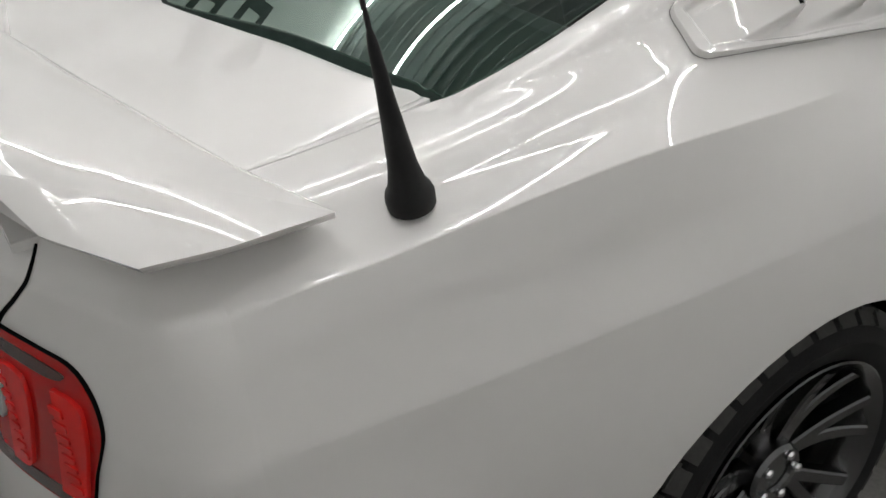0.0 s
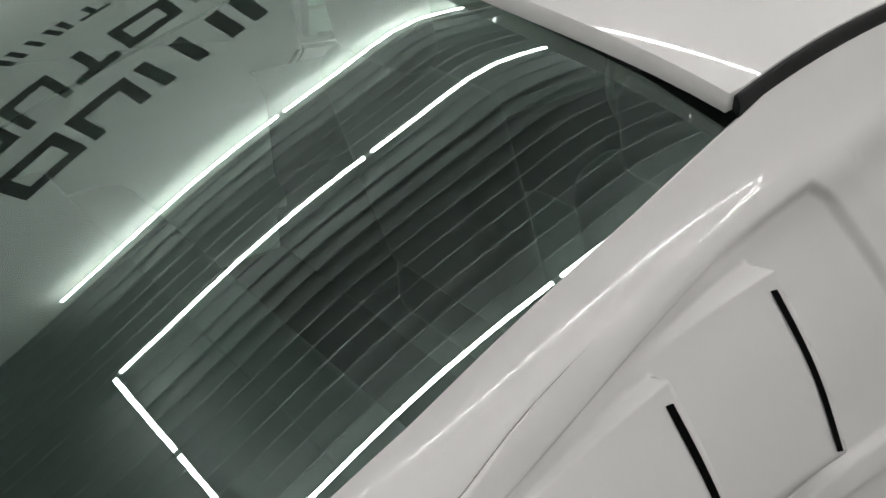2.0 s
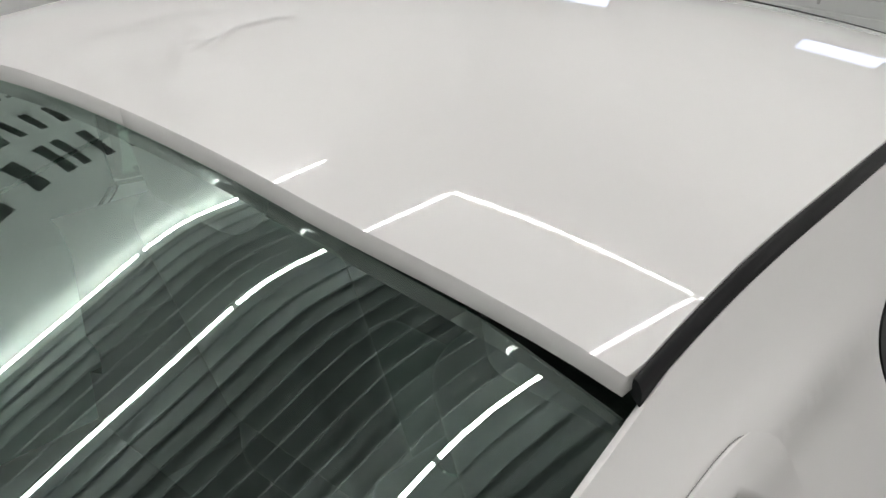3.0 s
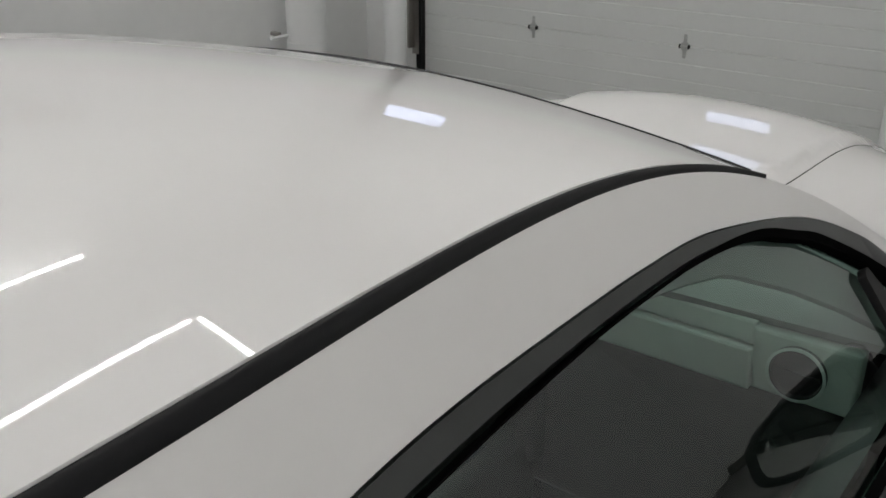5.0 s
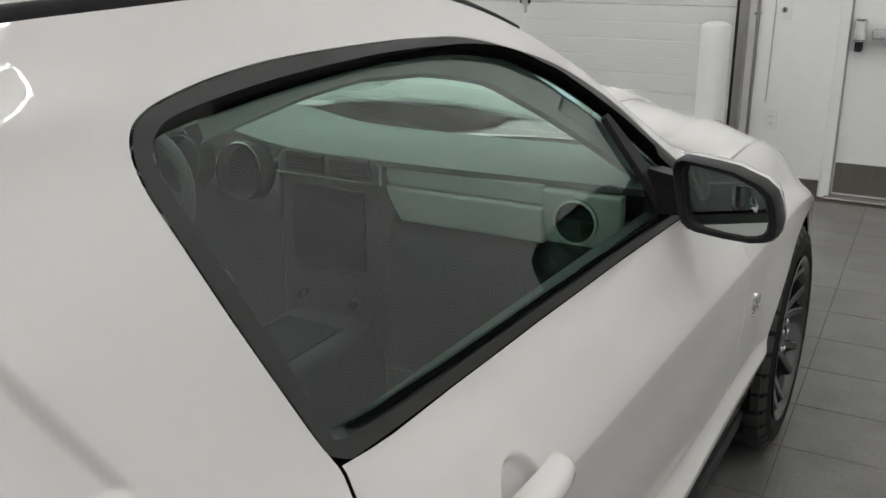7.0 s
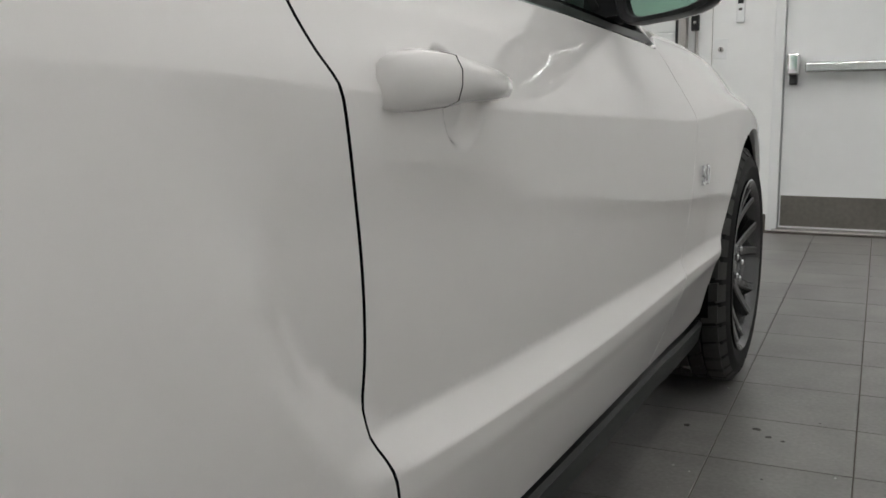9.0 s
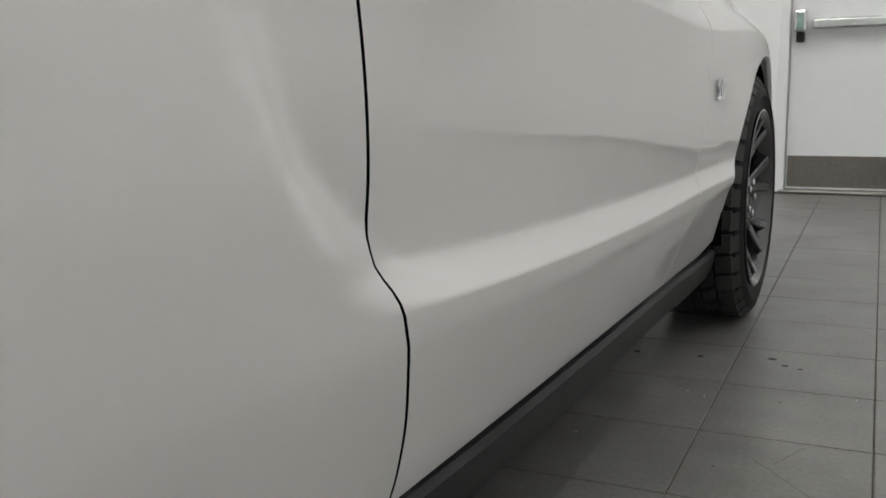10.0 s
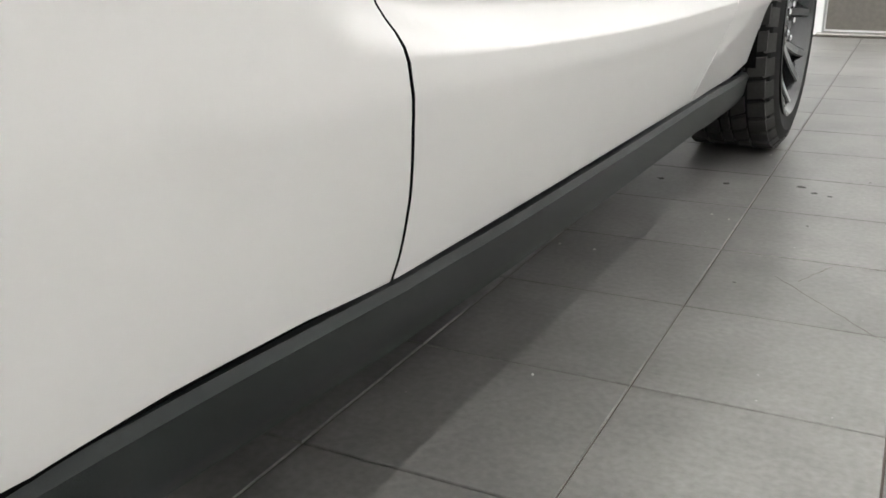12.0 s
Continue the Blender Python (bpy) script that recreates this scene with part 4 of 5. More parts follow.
for sgn in (1, -1):
    bm = bmesh.new()
    rows = []
    for y in np.linspace(ROOF_B + 0.003, 1.425, 70):
        low, high = surf(y, 10.0) + surf_normal(y, 10.0) * 0.001, crown(y, moulding_edge(y) - 0.014)
        across = [low + (high - low) * u + np.array([0, 0, 1]) * (0.0035 * math.sin(math.pi * u) - 0.002 * u) for u in (0, 0.12, 0.3, 0.5, 0.7, 0.88, 1)]
        across = [across[0] - np.array([0, 0, 0.012])] + across + [across[-1] - np.array([0, 0, 0.012])]
        rows.append([bm.verts.new((sgn * x, yy, z)) for x, yy, z in across])
    for r0, r1 in zip(rows, rows[1:]):
        for i in range(len(r0) - 1):
            bm.faces.new((r0[i], r0[i + 1], r1[i + 1], r1[i]))
    for r0 in (rows[0], rows[-1]):
        bm.faces.new(r0)
    part("roof_moulding", bm, TRIM, car, "black rubber roof moulding", smooth=True, angle=50)
header_seal = sweep(front_edge, 10.06, 13.0, d=0.0015) + sweep(front_edge, 13.0, 10.06, d=0.011)
panel("screen_seal", header_seal, TRIM, car, "thin black rubber seal along the windscreen", sides=(1, -1), out=0.003, depth=0.006, dy=0.02, ds=0.2, fn=bow, fnn=bow_normal)

# door glass with its black surround
GLASS_EDGE = smooth_line([(0.620, 1.014), (0.604, 1.095), (0.580, 1.177), (0.564, 1.231), (0.559, 1.265), (0.568, 1.285), (0.60, 1.295), (0.70, 1.303), (0.80, 1.309), (0.90, 1.313), (1.0, 1.314), (1.15, 1.308), (1.30, 1.287), (1.404, 1.256), (1.495, 1.222), (1.68, 1.124), (1.82, 1.02), (1.90, 0.962)], 5)
GLASS_LOW = [(1.68, 0.965), (1.42, 0.978), (1.076, 0.989), (0.844, 0.996), (0.70, 1.003), (0.65, 1.008)]
for sgn in (1, -1):
    inner = yz(GLASS_EDGE + GLASS_LOW)
    panel("door_window", inner, GLASS, car, "green tinted door window", sides=(sgn,), out=-0.010, depth=0.004, dy=0.03, ds=0.2)
    outer = yz([(y + 0.002, z - 0.002) for y, z in TRIM_TOP] + [(1.90, 0.936), (1.70, 0.945), (1.40, 0.959), (1.07, 0.969), (0.83, 0.975), (0.70, 0.979), (0.63, 0.983)])
    # the surround: a band between the two outlines
    a, b = dense(outer, 0.01), dense(inner, 0.01)
    na = len(a)
    pa = surf(np.array([p[0] for p in a]), np.array([p[1] for p in a]))
    ring_b = np.array(b)
    bm = bmesh.new()
    va, vb, vc = [], [], []
    for (y, s), p in zip(a, pa):
        k = int(np.argmin((ring_b[:, 0] - y) ** 2 + ((ring_b[:, 1] - s) * K) ** 2))
        yb, sb = b[k]
        q = surf(yb, sb)
        nq, np_ = surf_normal(yb, sb), surf_normal(y, s)
        va.append(bm.verts.new(Vector(p + np_ * 0.001) * 1))
        vb.append(bm.verts.new(Vector(0.35 * (p + np_ * 0.004) + 0.65 * (q + nq * 0.004))))
        vc.append(bm.verts.new(Vector(q - nq * 0.014)))
    for i in range(na):
        j = (i + 1) % na
        for u, v in ((va, vb), (vb, vc)):
            try:
                bm.faces.new((u[i], u[j], v[j], v[i]))
            except ValueError:
                pass
    if sgn < 0:
        bmesh.ops.scale(bm, vec=(-1, 1, 1), verts=bm.verts)
    bmesh.ops.remove_doubles(bm, verts=bm.verts, dist=0.0004)
    surround = part("window_surround", bm, SURROUND, car, "satin grey-black window surround", smooth=True, angle=50)
    # black rubber lip against the glass
    bm = bmesh.new()
    lip = []
    for y, sb in b:
        q, nq = surf(y, sb), surf_normal(y, sb)
        lip.append([bm.verts.new((sgn * c[0], c[1], c[2])) for c in (q + nq * 0.0045 + np.array([0, 0, (0.003 + 0.008 * float(smooth(0.95, 1.3, y))) * (1 if q[2] > 1.05 else -0.5)]), q + nq * 0.004, q - nq * 0.012)])
    for i in range(len(lip)):
        j = (i + 1) % len(lip)
        if max(b[i][0], b[j][0]) < 0.66:
            continue
        for k in range(2):
            bm.faces.new((lip[i][k], lip[j][k], lip[j][k + 1], lip[i][k + 1]))
    part("window_lip", bm, BLACKHOLE, surround, "black rubber lip against the glass", smooth=True, angle=50)


# rear end
fascia = [(0.0, 0.5), (0.5, 0.5), (0.999, 0.5), (0.999, 9.0), (0.5, 9.2), (0.0, 9.2)]
panel("rear_bumper", fascia, PAINT, car, "glossy white rear face", sides=(1, -1), fn=tail, fnn=tail_normal, dy=0.03, ds=0.3, step=0.02)
for sgn in (1, -1):
    seam = [(0.365, 8.7), (0.372, 8.7), (0.53, 6.85), (0.52, 6.85)]
    panel("boot_seam", seam, BLACKHOLE, car, sides=(sgn,), fn=tail, fnn=tail_normal, out=0.0006, depth=0, dy=0.2, ds=2)
    lamp_edge = smooth_line([(0.82, 6.95), (0.55, 6.9), (0.44, 6.88), (0.38, 6.82), (0.352, 6.55), (0.348, 6.2), (0.362, 5.8), (0.385, 5.2), (0.402, 4.7), (0.42, 4.35), (0.50, 4.2), (0.82, 4.1)], 5)
    lamp = panel("tail_lamp", lamp_edge, REDLENS, car, "bright red tail lamp with three bars", sides=(sgn,), fn=tail, fnn=tail_normal, out=0.006, depth=0.02, dy=0.02, ds=0.2, rim_mat=BLACKHOLE)
    top_band = smooth_line([(0.80, 6.80), (0.55, 6.76), (0.45, 6.74), (0.395, 6.68), (0.43, 6.56), (0.55, 6.60), (0.80, 6.62)], 4)
    panel("dark_band", top_band, SMOKE, lamp, "dark upper lens band", sides=(sgn,), fn=tail, fnn=tail_normal, out=0.008, depth=0.004, dy=0.02, ds=0.2)
    for a0, a1 in ((0.366, 0.425), (0.475, 0.525), (0.63, 0.69)):
        bar = smooth_line([(a1, 6.45), (a0 + 0.02, 6.42), (a0 + 0.008, 6.2), (a0 + 0.034, 5.0), (a0 + 0.05, 4.6), (a1 + 0.035, 4.55)], 4)
        rib = panel("lens_bar", bar, REDGLOW, lamp, "bright red ribbed lens bar", sides=(sgn,), fn=tail, fnn=tail_normal, out=0.012, depth=0.008, dy=0.02, ds=0.2)
        for k in range(8):
            z0 = 4.75 + k * 0.2
            panel("rib", [(a0 + 0.045, z0), (a1 + 0.01, z0), (a1 + 0.01, z0 + 0.1), (a0 + 0.045, z0 + 0.1)], REDGLOW, rib, sides=(sgn,), fn=tail, fnn=tail_normal, out=0.0145, depth=0.004, dy=0.03, ds=0.3)
    panel("reversing_lens", [(0.535, 6.3), (0.605, 6.3), (0.62, 5.3), (0.56, 5.3)], CLEARLENS, lamp, "frosted white lens", sides=(sgn,), fn=tail, fnn=tail_normal, out=0.012, depth=0.006, dy=0.03, ds=0.3)
    panel("lower_band", [(0.43, 4.55), (0.80, 4.45), (0.80, 4.2), (0.46, 4.28)], SMOKE, lamp, sides=(sgn,), fn=tail, fnn=tail_normal, out=0.008, depth=0.004, dy=0.03, ds=0.3)


# nose, closing the front
NOSE_Y = spline([0, 0.12, 0.28, 0.62, 1.0], [3.48, 3.53, 3.57, 3.64, 3.67])


def nose(a, s):
    a, s = np.broadcast_arrays(np.asarray(a, float), np.asarray(s, float))
    p = surf(np.full(a.shape, 3.48), s)
    return np.stack([p[..., 0] * TAIL_X(a), NOSE_Y(a), p[..., 2]], -1)


def nose_normal(a, s, e=0.01):
    n = np.cross(nose(np.asarray(a) + e, s) - nose(np.asarray(a) - e, s), nose(a, np.asarray(s) + 0.05) - nose(a, np.asarray(s) - 0.05))
    n /= np.linalg.norm(n, axis=-1, keepdims=True) + 1e-12
    return n * np.where(n[..., :1] * 0.6 + n[..., 1:2] < 0, -1, 1)


panel("front_bumper", [(0.0, 0.5), (0.5, 0.5), (0.999, 0.5), (0.999, 8.4), (0.5, 8.4), (0.0, 8.4)], PAINT, car, "glossy white front face", sides=(1, -1), fn=nose, fnn=nose_normal, dy=0.03, ds=0.3, step=0.02)

# sills
for sgn in (1, -1):
    bm = bmesh.new()
    rows = [(0.838, 0.250), (0.855, 0.248), (0.862, 0.240), (0.853, 0.194), (0.838, 0.170), (0.74, 0.165), (0.74, 0.262)]
    rings = []
    for y in np.linspace(0.24, 2.36, 30):
        dz = float(np.interp(y, (0.26, 0.36, 0.48, 0.60, 0.75, 0.90, 1.02, 1.44), (0.0355, 0.0345, 0.030, 0.0215, 0.0110, 0.0055, 0.003, 0.0)))
        rings.append([bm.verts.new((sgn * (x + 0.004 * (y > 2.0) + 0.010 * max(0.0, min(1.0, (0.85 - y) / 0.4))), y, z + dz)) for x, z in rows])
    for r0, r1 in zip(rings, rings[1:]):
        for i in range(len(rows)):
            j = (i + 1) % len(rows)
            bm.faces.new((r0[i], r0[j], r1[j], r1[i]))
    bm.faces.new(rings[0])
    bm.faces.new(rings[-1])
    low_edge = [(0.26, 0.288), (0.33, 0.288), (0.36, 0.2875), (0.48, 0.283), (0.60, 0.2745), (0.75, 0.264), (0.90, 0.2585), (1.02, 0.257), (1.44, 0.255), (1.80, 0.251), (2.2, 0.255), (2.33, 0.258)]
    # black strip along the body's lower edge, the gap's shade as colour
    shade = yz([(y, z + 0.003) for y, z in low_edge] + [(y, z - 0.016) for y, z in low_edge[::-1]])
    panel("sill_seal", shade, BLACKHOLE, car, "black strip standing in for the shaded gap above the sill", sides=(sgn,), out=-0.003, depth=0, dy=0.03, ds=0.1)
    part("sill", bm, SILL, car, "grey-black plastic sill", smooth=True, angle=40)

# dark inner body so that no gap lets light through
for x, y0, y1, z0, z1 in ((0.60, -1.0, -0.87, 0.905, 0.98), (0.72, -1.0, -0.50, 0.24, 0.90), (0.60, -0.45, 0.40, 0.24, 0.62), (0.80, 0.40, 2.20, 0.19, 0.245), (0.60, 2.20, 3.2, 0.24, 0.70)):
    part("underbody", box(-x, x, y0, y1, z0, z1), BLACKHOLE, car)


# ---- louvred panel over the rear side window ----
def sline(points):
    ys, ss = [p[0] for p in points], [p[1] for p in points]
    return lambda y: np.interp(y, ys, ss)


SLOTS = [((-0.125, 9.217), (-0.126, 8.878)), ((0.010, 9.254), (0.012, 8.712)), ((0.144, 9.309), (0.158, 8.596))]
LOUVRE = smooth_line([(-0.300, 8.90), (-0.304, 8.98), (-0.298, 9.20), (-0.294, 9.36), (-0.284, 9.42), (-0.262, 9.445), (-0.164, 9.47), (-0.068, 9.54), (0.10, 9.57), (0.262, 9.59), (0.308, 9.545), (0.328, 9.38), (0.345, 9.02), (0.385, 8.55), (0.425, 8.24), (0.418, 8.20), (0.26, 8.27), (0.076, 8.36), (-0.076, 8.52), (-0.196, 8.71), (-0.272, 8.82), (-0.291, 8.85)], 4)
L_TOP, L_LOW = sline([(-0.27, 9.36), (-0.108, 9.41), (0.03, 9.48), (0.124, 9.52), (0.255, 9.52), (0.32, 9.3)]), sline([(-0.27, 8.90), (-0.124, 8.62), (0.02, 8.45), (0.26, 8.37), (0.42, 8.30)])
REACH = 0.042


def louvre_height(y, s):
    """Three scoops that rise towards their slots, with crisp sides."""
    y, s = np.broadcast_arrays(np.asarray(y, float), np.asarray(s, float))
    h = np.zeros(y.shape)
    back = -0.275
    for (yt, st), (yl, sl) in SLOTS:
        v = (s - sl) / (st - sl)
        edge = yl + (yt - yl) * v + 0.014
        u = np.clip((y - back) / (edge - back), 0, 1.2)
        low_side = smooth(-0.22, 0.0, v)
        side = low_side * smooth(1.15, 1.09, v)
        swell = REACH * 0.8 * np.clip(u, 0, 1) ** 1.25 * side * smooth(edge + 0.006, edge - 0.003, y)
        h = np.maximum(h, swell)
        back = yl - 0.01
    return h


def louvre(y, s):
    n = surf_normal(y, s)
    y, s = np.asarray(y, float), np.asarray(s, float)
    rim = smooth(0.0, 0.05, L_TOP(y) - s) * smooth(0.0, 0.05, s - L_LOW(y)) * smooth(-0.280, -0.274, y) * smooth(0.37, 0.355, y + 0.10 * (s - 8.6))
    return surf(y, s) + n * (0.013 - 0.008 * rim + louvre_height(y, s))[..., None]


def louvre_normal(y, s, e=0.0012):
    a = louvre(np.asarray(y) + e, s) - louvre(np.asarray(y) - e, s)
    b = louvre(y, np.asarray(s) + 6 * e) - louvre(y, np.asarray(s) - 6 * e)
    n = np.cross(a, b)
    n /= np.linalg.norm(n, axis=-1, keepdims=True) + 1e-12
    return n * np.where((n * surf_normal(y, s)).sum(-1, keepdims=True) < 0, -1, 1)


L_MID = (0.06, 8.95)
for sgn in (1, -1):
    lp = panel("louvre_panel", LOUVRE, PAINT, car, "glossy white louvred panel with three scoops", sides=(sgn,), fn=louvre, fnn=louvre_normal, dy=0.004, ds=0.014, depth=0.014, step=0.006)
    shadow_gap = [(L_MID[0] + (y - L_MID[0]) * 1.003, L_MID[1] + (s - L_MID[1]) * 1.004) for y, s in LOUVRE]
    panel("panel_gasket", shadow_gap, GASKET, lp, "thin dark gasket", sides=(sgn,), out=0.0012, depth=0.002, dy=0.03, ds=0.2)
    for (yt, st), (yl, sl) in SLOTS:
        st -= 0.015
        slit = [(yt, st), (yt + 0.0062, st - 0.01), (yl + 0.0062, sl), (yl, sl + 0.01)]
        panel("slot", slit, BLACKHOLE, lp, "black slot", sides=(sgn,), fn=louvre, fnn=louvre_normal, out=0.0012, depth=0, dy=0.004, ds=0.1, step=0.004)


# ---- rear spoiler ----
def ring_loft(rings, bm=None, cap=True):
    bm = bm or bmesh.new()
    vs = [[bm.verts.new(p) for p in r] for r in rings]
    n = len(rings[0])
    for a, b in zip(vs, vs[1:]):
        for i in range(n):
            bm.faces.new((a[i], a[(i + 1) % n], b[(i + 1) % n], b[i]))
    if cap:
        bm.faces.new(vs[0][::-1])
        bm.faces.new(vs[-1])
    return bm


def sym(half):
    return half + [(-x, y, z) for x, y, z in half[::-1] if x > 0.001]


top = [(0.0, -1.075, 1.085), (0.28, -1.03, 1.085), (0.465, -0.992, 1.083), (0.62, -0.960, 1.081), (0.712, -0.941, 1.080), (0.685, -1.03, 1.088), (0.652, -1.13, 1.098), (0.60, -1.185, 1.104), (0.30, -1.235, 1.112), (0.0, -1.255, 1.115)]
mid = [(0.0, -1.04, 1.066), (0.28, -0.995, 1.064), (0.465, -0.958, 1.060), (0.63, -0.920, 1.052), (0.788, -0.872, 1.046), (0.812, -1.0, 1.056), (0.806, -1.086, 1.058), (0.70, -1.148, 1.062), (0.40, -1.235, 1.066), (0.0, -1.265, 1.07)]
low = [(x * 0.985, y * 0.99 - 0.003, z - 0.014) for x, y, z in mid]
foot = [(0.0, -1.03, 1.03), (0.28, -0.985, 1.03), (0.46, -0.95, 1.025), (0.58, -0.915, 1.02), (0.64, -0.905, 1.01), (0.66, -1.0, 1.0), (0.66, -1.06, 1.0), (0.60, -1.1, 1.0), (0.35, -1.14, 1.0), (0.0, -1.15, 1.0)]
bm = ring_loft([[(x, y + 0.006, z + 0.001) for x, y, z in sym(r)] for r in (foot, low, mid, top)])
edges = [e for e in bm.edges if e.calc_length() > 0 and len(e.link_faces) == 2 and e.calc_face_angle(0) > radians(18)]
bmesh.ops.bevel(bm, geom=edges, offset=0.007, segments=3, affect="EDGES", profile=0.5, clamp_overlap=True)
part("spoiler", bm, PAINT, car, "glossy white boot-lid spoiler", smooth=True, angle=40)

# ---- antenna ----
A_S = 7.5 + 1.5 * float(np.argmin(np.abs(surf(np.full(400, -0.772), np.linspace(7.5, 9.0, 400))[:, 0] - 0.772))) / 399
A0 = Vector(surf(-0.768, A_S)) + Vector((0.007, 0, 0.010))
an = part("antenna", lathe([(0.028, -0.010), (0.029, 0.004), (0.027, 0.012), (0.022, 0.020), (0.017, 0.045), (0.013, 0.09), (0.009, 0.14), (0.0065, 0.19), (0.0045, 0.205), (0.003, 0.21), (0.0022, 0.36), (0.0016, 0.44), (0.0024, 0.445), (0.0002, 0.449)], 20, Matrix.Translation(A0) @ pose(0, 0, 0, 14, 4, 0)), RUBBER, car, "tapered black rubber antenna", smooth=True)

# ---- wheels ----
def wheel(cx, cy, sgn, r=0.338, w=0.245):
    """Tyre with tread blocks, rim with twin spokes, brake disc. The axle runs along x."""
    e = thing("wheel", "", "")
    for k in ("label", "category"):
        if k in e:
            del e[k]
    e["label"] = "dark multi-spoke alloy wheel with low-profile tyre"
    m = Matrix.Rotation(math.pi / 2, 4, "Y")
    h = w / 2
    rr = 0.240
    prof = [(rr, -h + 0.012), (rr + 0.012, -h + 0.004), (rr + 0.045, -h - 0.004), (r - 0.040, -h), (r - 0.016, -h + 0.012), (r - 0.010, -h + 0.026), (r - 0.010, h - 0.026), (r - 0.016, h - 0.012), (r - 0.040, h), (rr + 0.045, h + 0.004), (rr + 0.012, h - 0.004), (rr, h - 0.012)]
    tyre = part("tyre", lathe(prof, 64, m, closed=True), TYRE, e, "black low-profile tyre", smooth=True, angle=30)
    # tread blocks, in a lighter rubber so that the grooves read as shaded
    bm = bmesh.new()
    n = 34
    for k in range(n):
        a0, a1 = 2 * math.pi * k / n, 2 * math.pi * (k + 0.76) / n
        for x0, x1, sk in ((-h + 0.020, -h + 0.062, 0.02), (-h + 0.070, -0.018, 0.05), (-0.010, 0.010, 0.0), (0.018, h - 0.070, -0.05), (h - 0.062, h - 0.020, -0.02)):
            v = []
            for rad in (r - 0.014, r):
                for a, x in ((a0, x0), (a1, x0), (a1 + sk, x1), (a0 + sk, x1)):
                    v.append(bm.verts.new((x, rad * math.cos(a), rad * math.sin(a))))
            for q in ((4, 5, 6, 7), (0, 1, 5, 4), (1, 2, 6, 5), (2, 3, 7, 6), (3, 0, 4, 7)):
                bm.faces.new([v[i] for i in q])
        # shoulder lugs
        for sd in (-1, 1):
            v = []
            for rad, x in ((r - 0.002, sd * (h - 0.024)), (r - 0.024, sd * (h - 0.003))):
                for a in (a0, a1):
                    v.append(bm.verts.new((x, rad * math.cos(a), rad * math.sin(a))))
            for rad, x in ((r - 0.012, sd * (h - 0.030)), (r - 0.030, sd * (h - 0.012))):
                for a in (a0, a1):
                    v.append(bm.verts.new((x, rad * math.cos(a), rad * math.sin(a))))
            for q in ((0, 1, 3, 2), (0, 1, 5, 4), (2, 3, 7, 6), (0, 2, 6, 4), (1, 3, 7, 5)):
                bm.faces.new([v[i] for i in q])
    part("tread", bm, TREAD, tyre, "grey tread blocks coloured lighter than their shaded grooves")
    out = h * sgn
    mo = Matrix.Rotation(math.pi / 2 * sgn, 4, "Y")
    rim = part("rim", lathe([(rr + 0.004, h - 0.012), (rr + 0.008, h + 0.001), (rr + 0.004, h + 0.003), (rr - 0.006, h - 0.004), (rr - 0.018, h - 0.020), (rr - 0.024, h - 0.06), (rr - 0.03, -h + 0.02), (rr - 0.01, -h), (rr + 0.004, -h + 0.004)], 56, mo, closed=True), RIM, e, "dark grey alloy rim", smooth=True, angle=30)
    for k in range(7):
        for fork in (-1, 1):
            bm = bmesh.new()
            rows = []
            for t in np.linspace(0, 1, 7):
                rad = 0.052 + (rr - 0.070) * t
                ang = 2 * math.pi * k / 7 + fork * (0.05 + 0.165 * max(0, t - 0.15) ** 1.0)
                wd = 0.016 - 0.003 * t
                up = h - 0.046 + 0.040 * t**2
                c, sn = math.cos(ang), math.sin(ang)
                tx, ty = -sn, c
                rows.append([Vector((rad * c + tx * o, rad * sn + ty * o, up + z)) for o, z in ((-wd, -0.03), (-wd, -0.004), (-wd + 0.004, 0), (wd - 0.004, 0), (wd, -0.004), (wd, -0.03))])
            vs = [[bm.verts.new(mo @ p) for p in r_] for r_ in rows]
            for a, b in zip(vs, vs[1:]):
                for i in range(6):
                    bm.faces.new((a[i], a[(i + 1) % 6], b[(i + 1) % 6], b[i]))
            bm.faces.new(vs[0])
            bm.faces.new(vs[-1])
            part("spoke", bm, RIM, rim)
    part("hub", lathe([(0.062, h - 0.075), (0.062, h - 0.034), (0.056, h - 0.026), (0.034, h - 0.024), (0.031, h - 0.030), (0.0005, h - 0.028)], 28, mo), RIM, rim, smooth=True)
    for k in range(5):
        a = 2 * math.pi * k / 5 + 0.3
        part("lug_nut", lathe([(0.010, h - 0.05), (0.010, h - 0.020), (0.006, h - 0.016), (0.0004, h - 0.016)], 6, mo @ Matrix.Translation((0.046 * math.cos(a), 0.046 * math.sin(a), 0))), CHROME, rim)
    part("brake_disc", lathe([(0.05, 0.0), (0.165, 0.0), (0.165, 0.025), (0.05, 0.025)], 32, mo), STEEL, e)
    e.parent = car
    e.location = (cx, cy, r)
    return e


for cy in (REAR_AXLE, FRONT_AXLE):
    for sgn in (1, -1):
        wheel(sgn * 0.795, cy, sgn)

# wheel wells
for cy, r in ((REAR_AXLE, R_ARCH), (FRONT_AXLE, F_ARCH)):
    for sgn in (1, -1):
        bm = bmesh.new()
        rows = []
        for k in range(25):
            a = radians(-12 + 204 * k / 24)
            rows.append([bm.verts.new((sgn * x, cy + (r + 0.012) * math.cos(a), 0.345 + (r + 0.012) * math.sin(a))) for x in (0.885, 0.60)])
        for a, b in zip(rows, rows[1:]):
            bm.faces.new((a[0], b[0], b[1], a[1]))
        rows2 = [v[1] for v in rows]
        bm.faces.new(rows2)
        part("wheel_well", bm, BLACKHOLE, car)

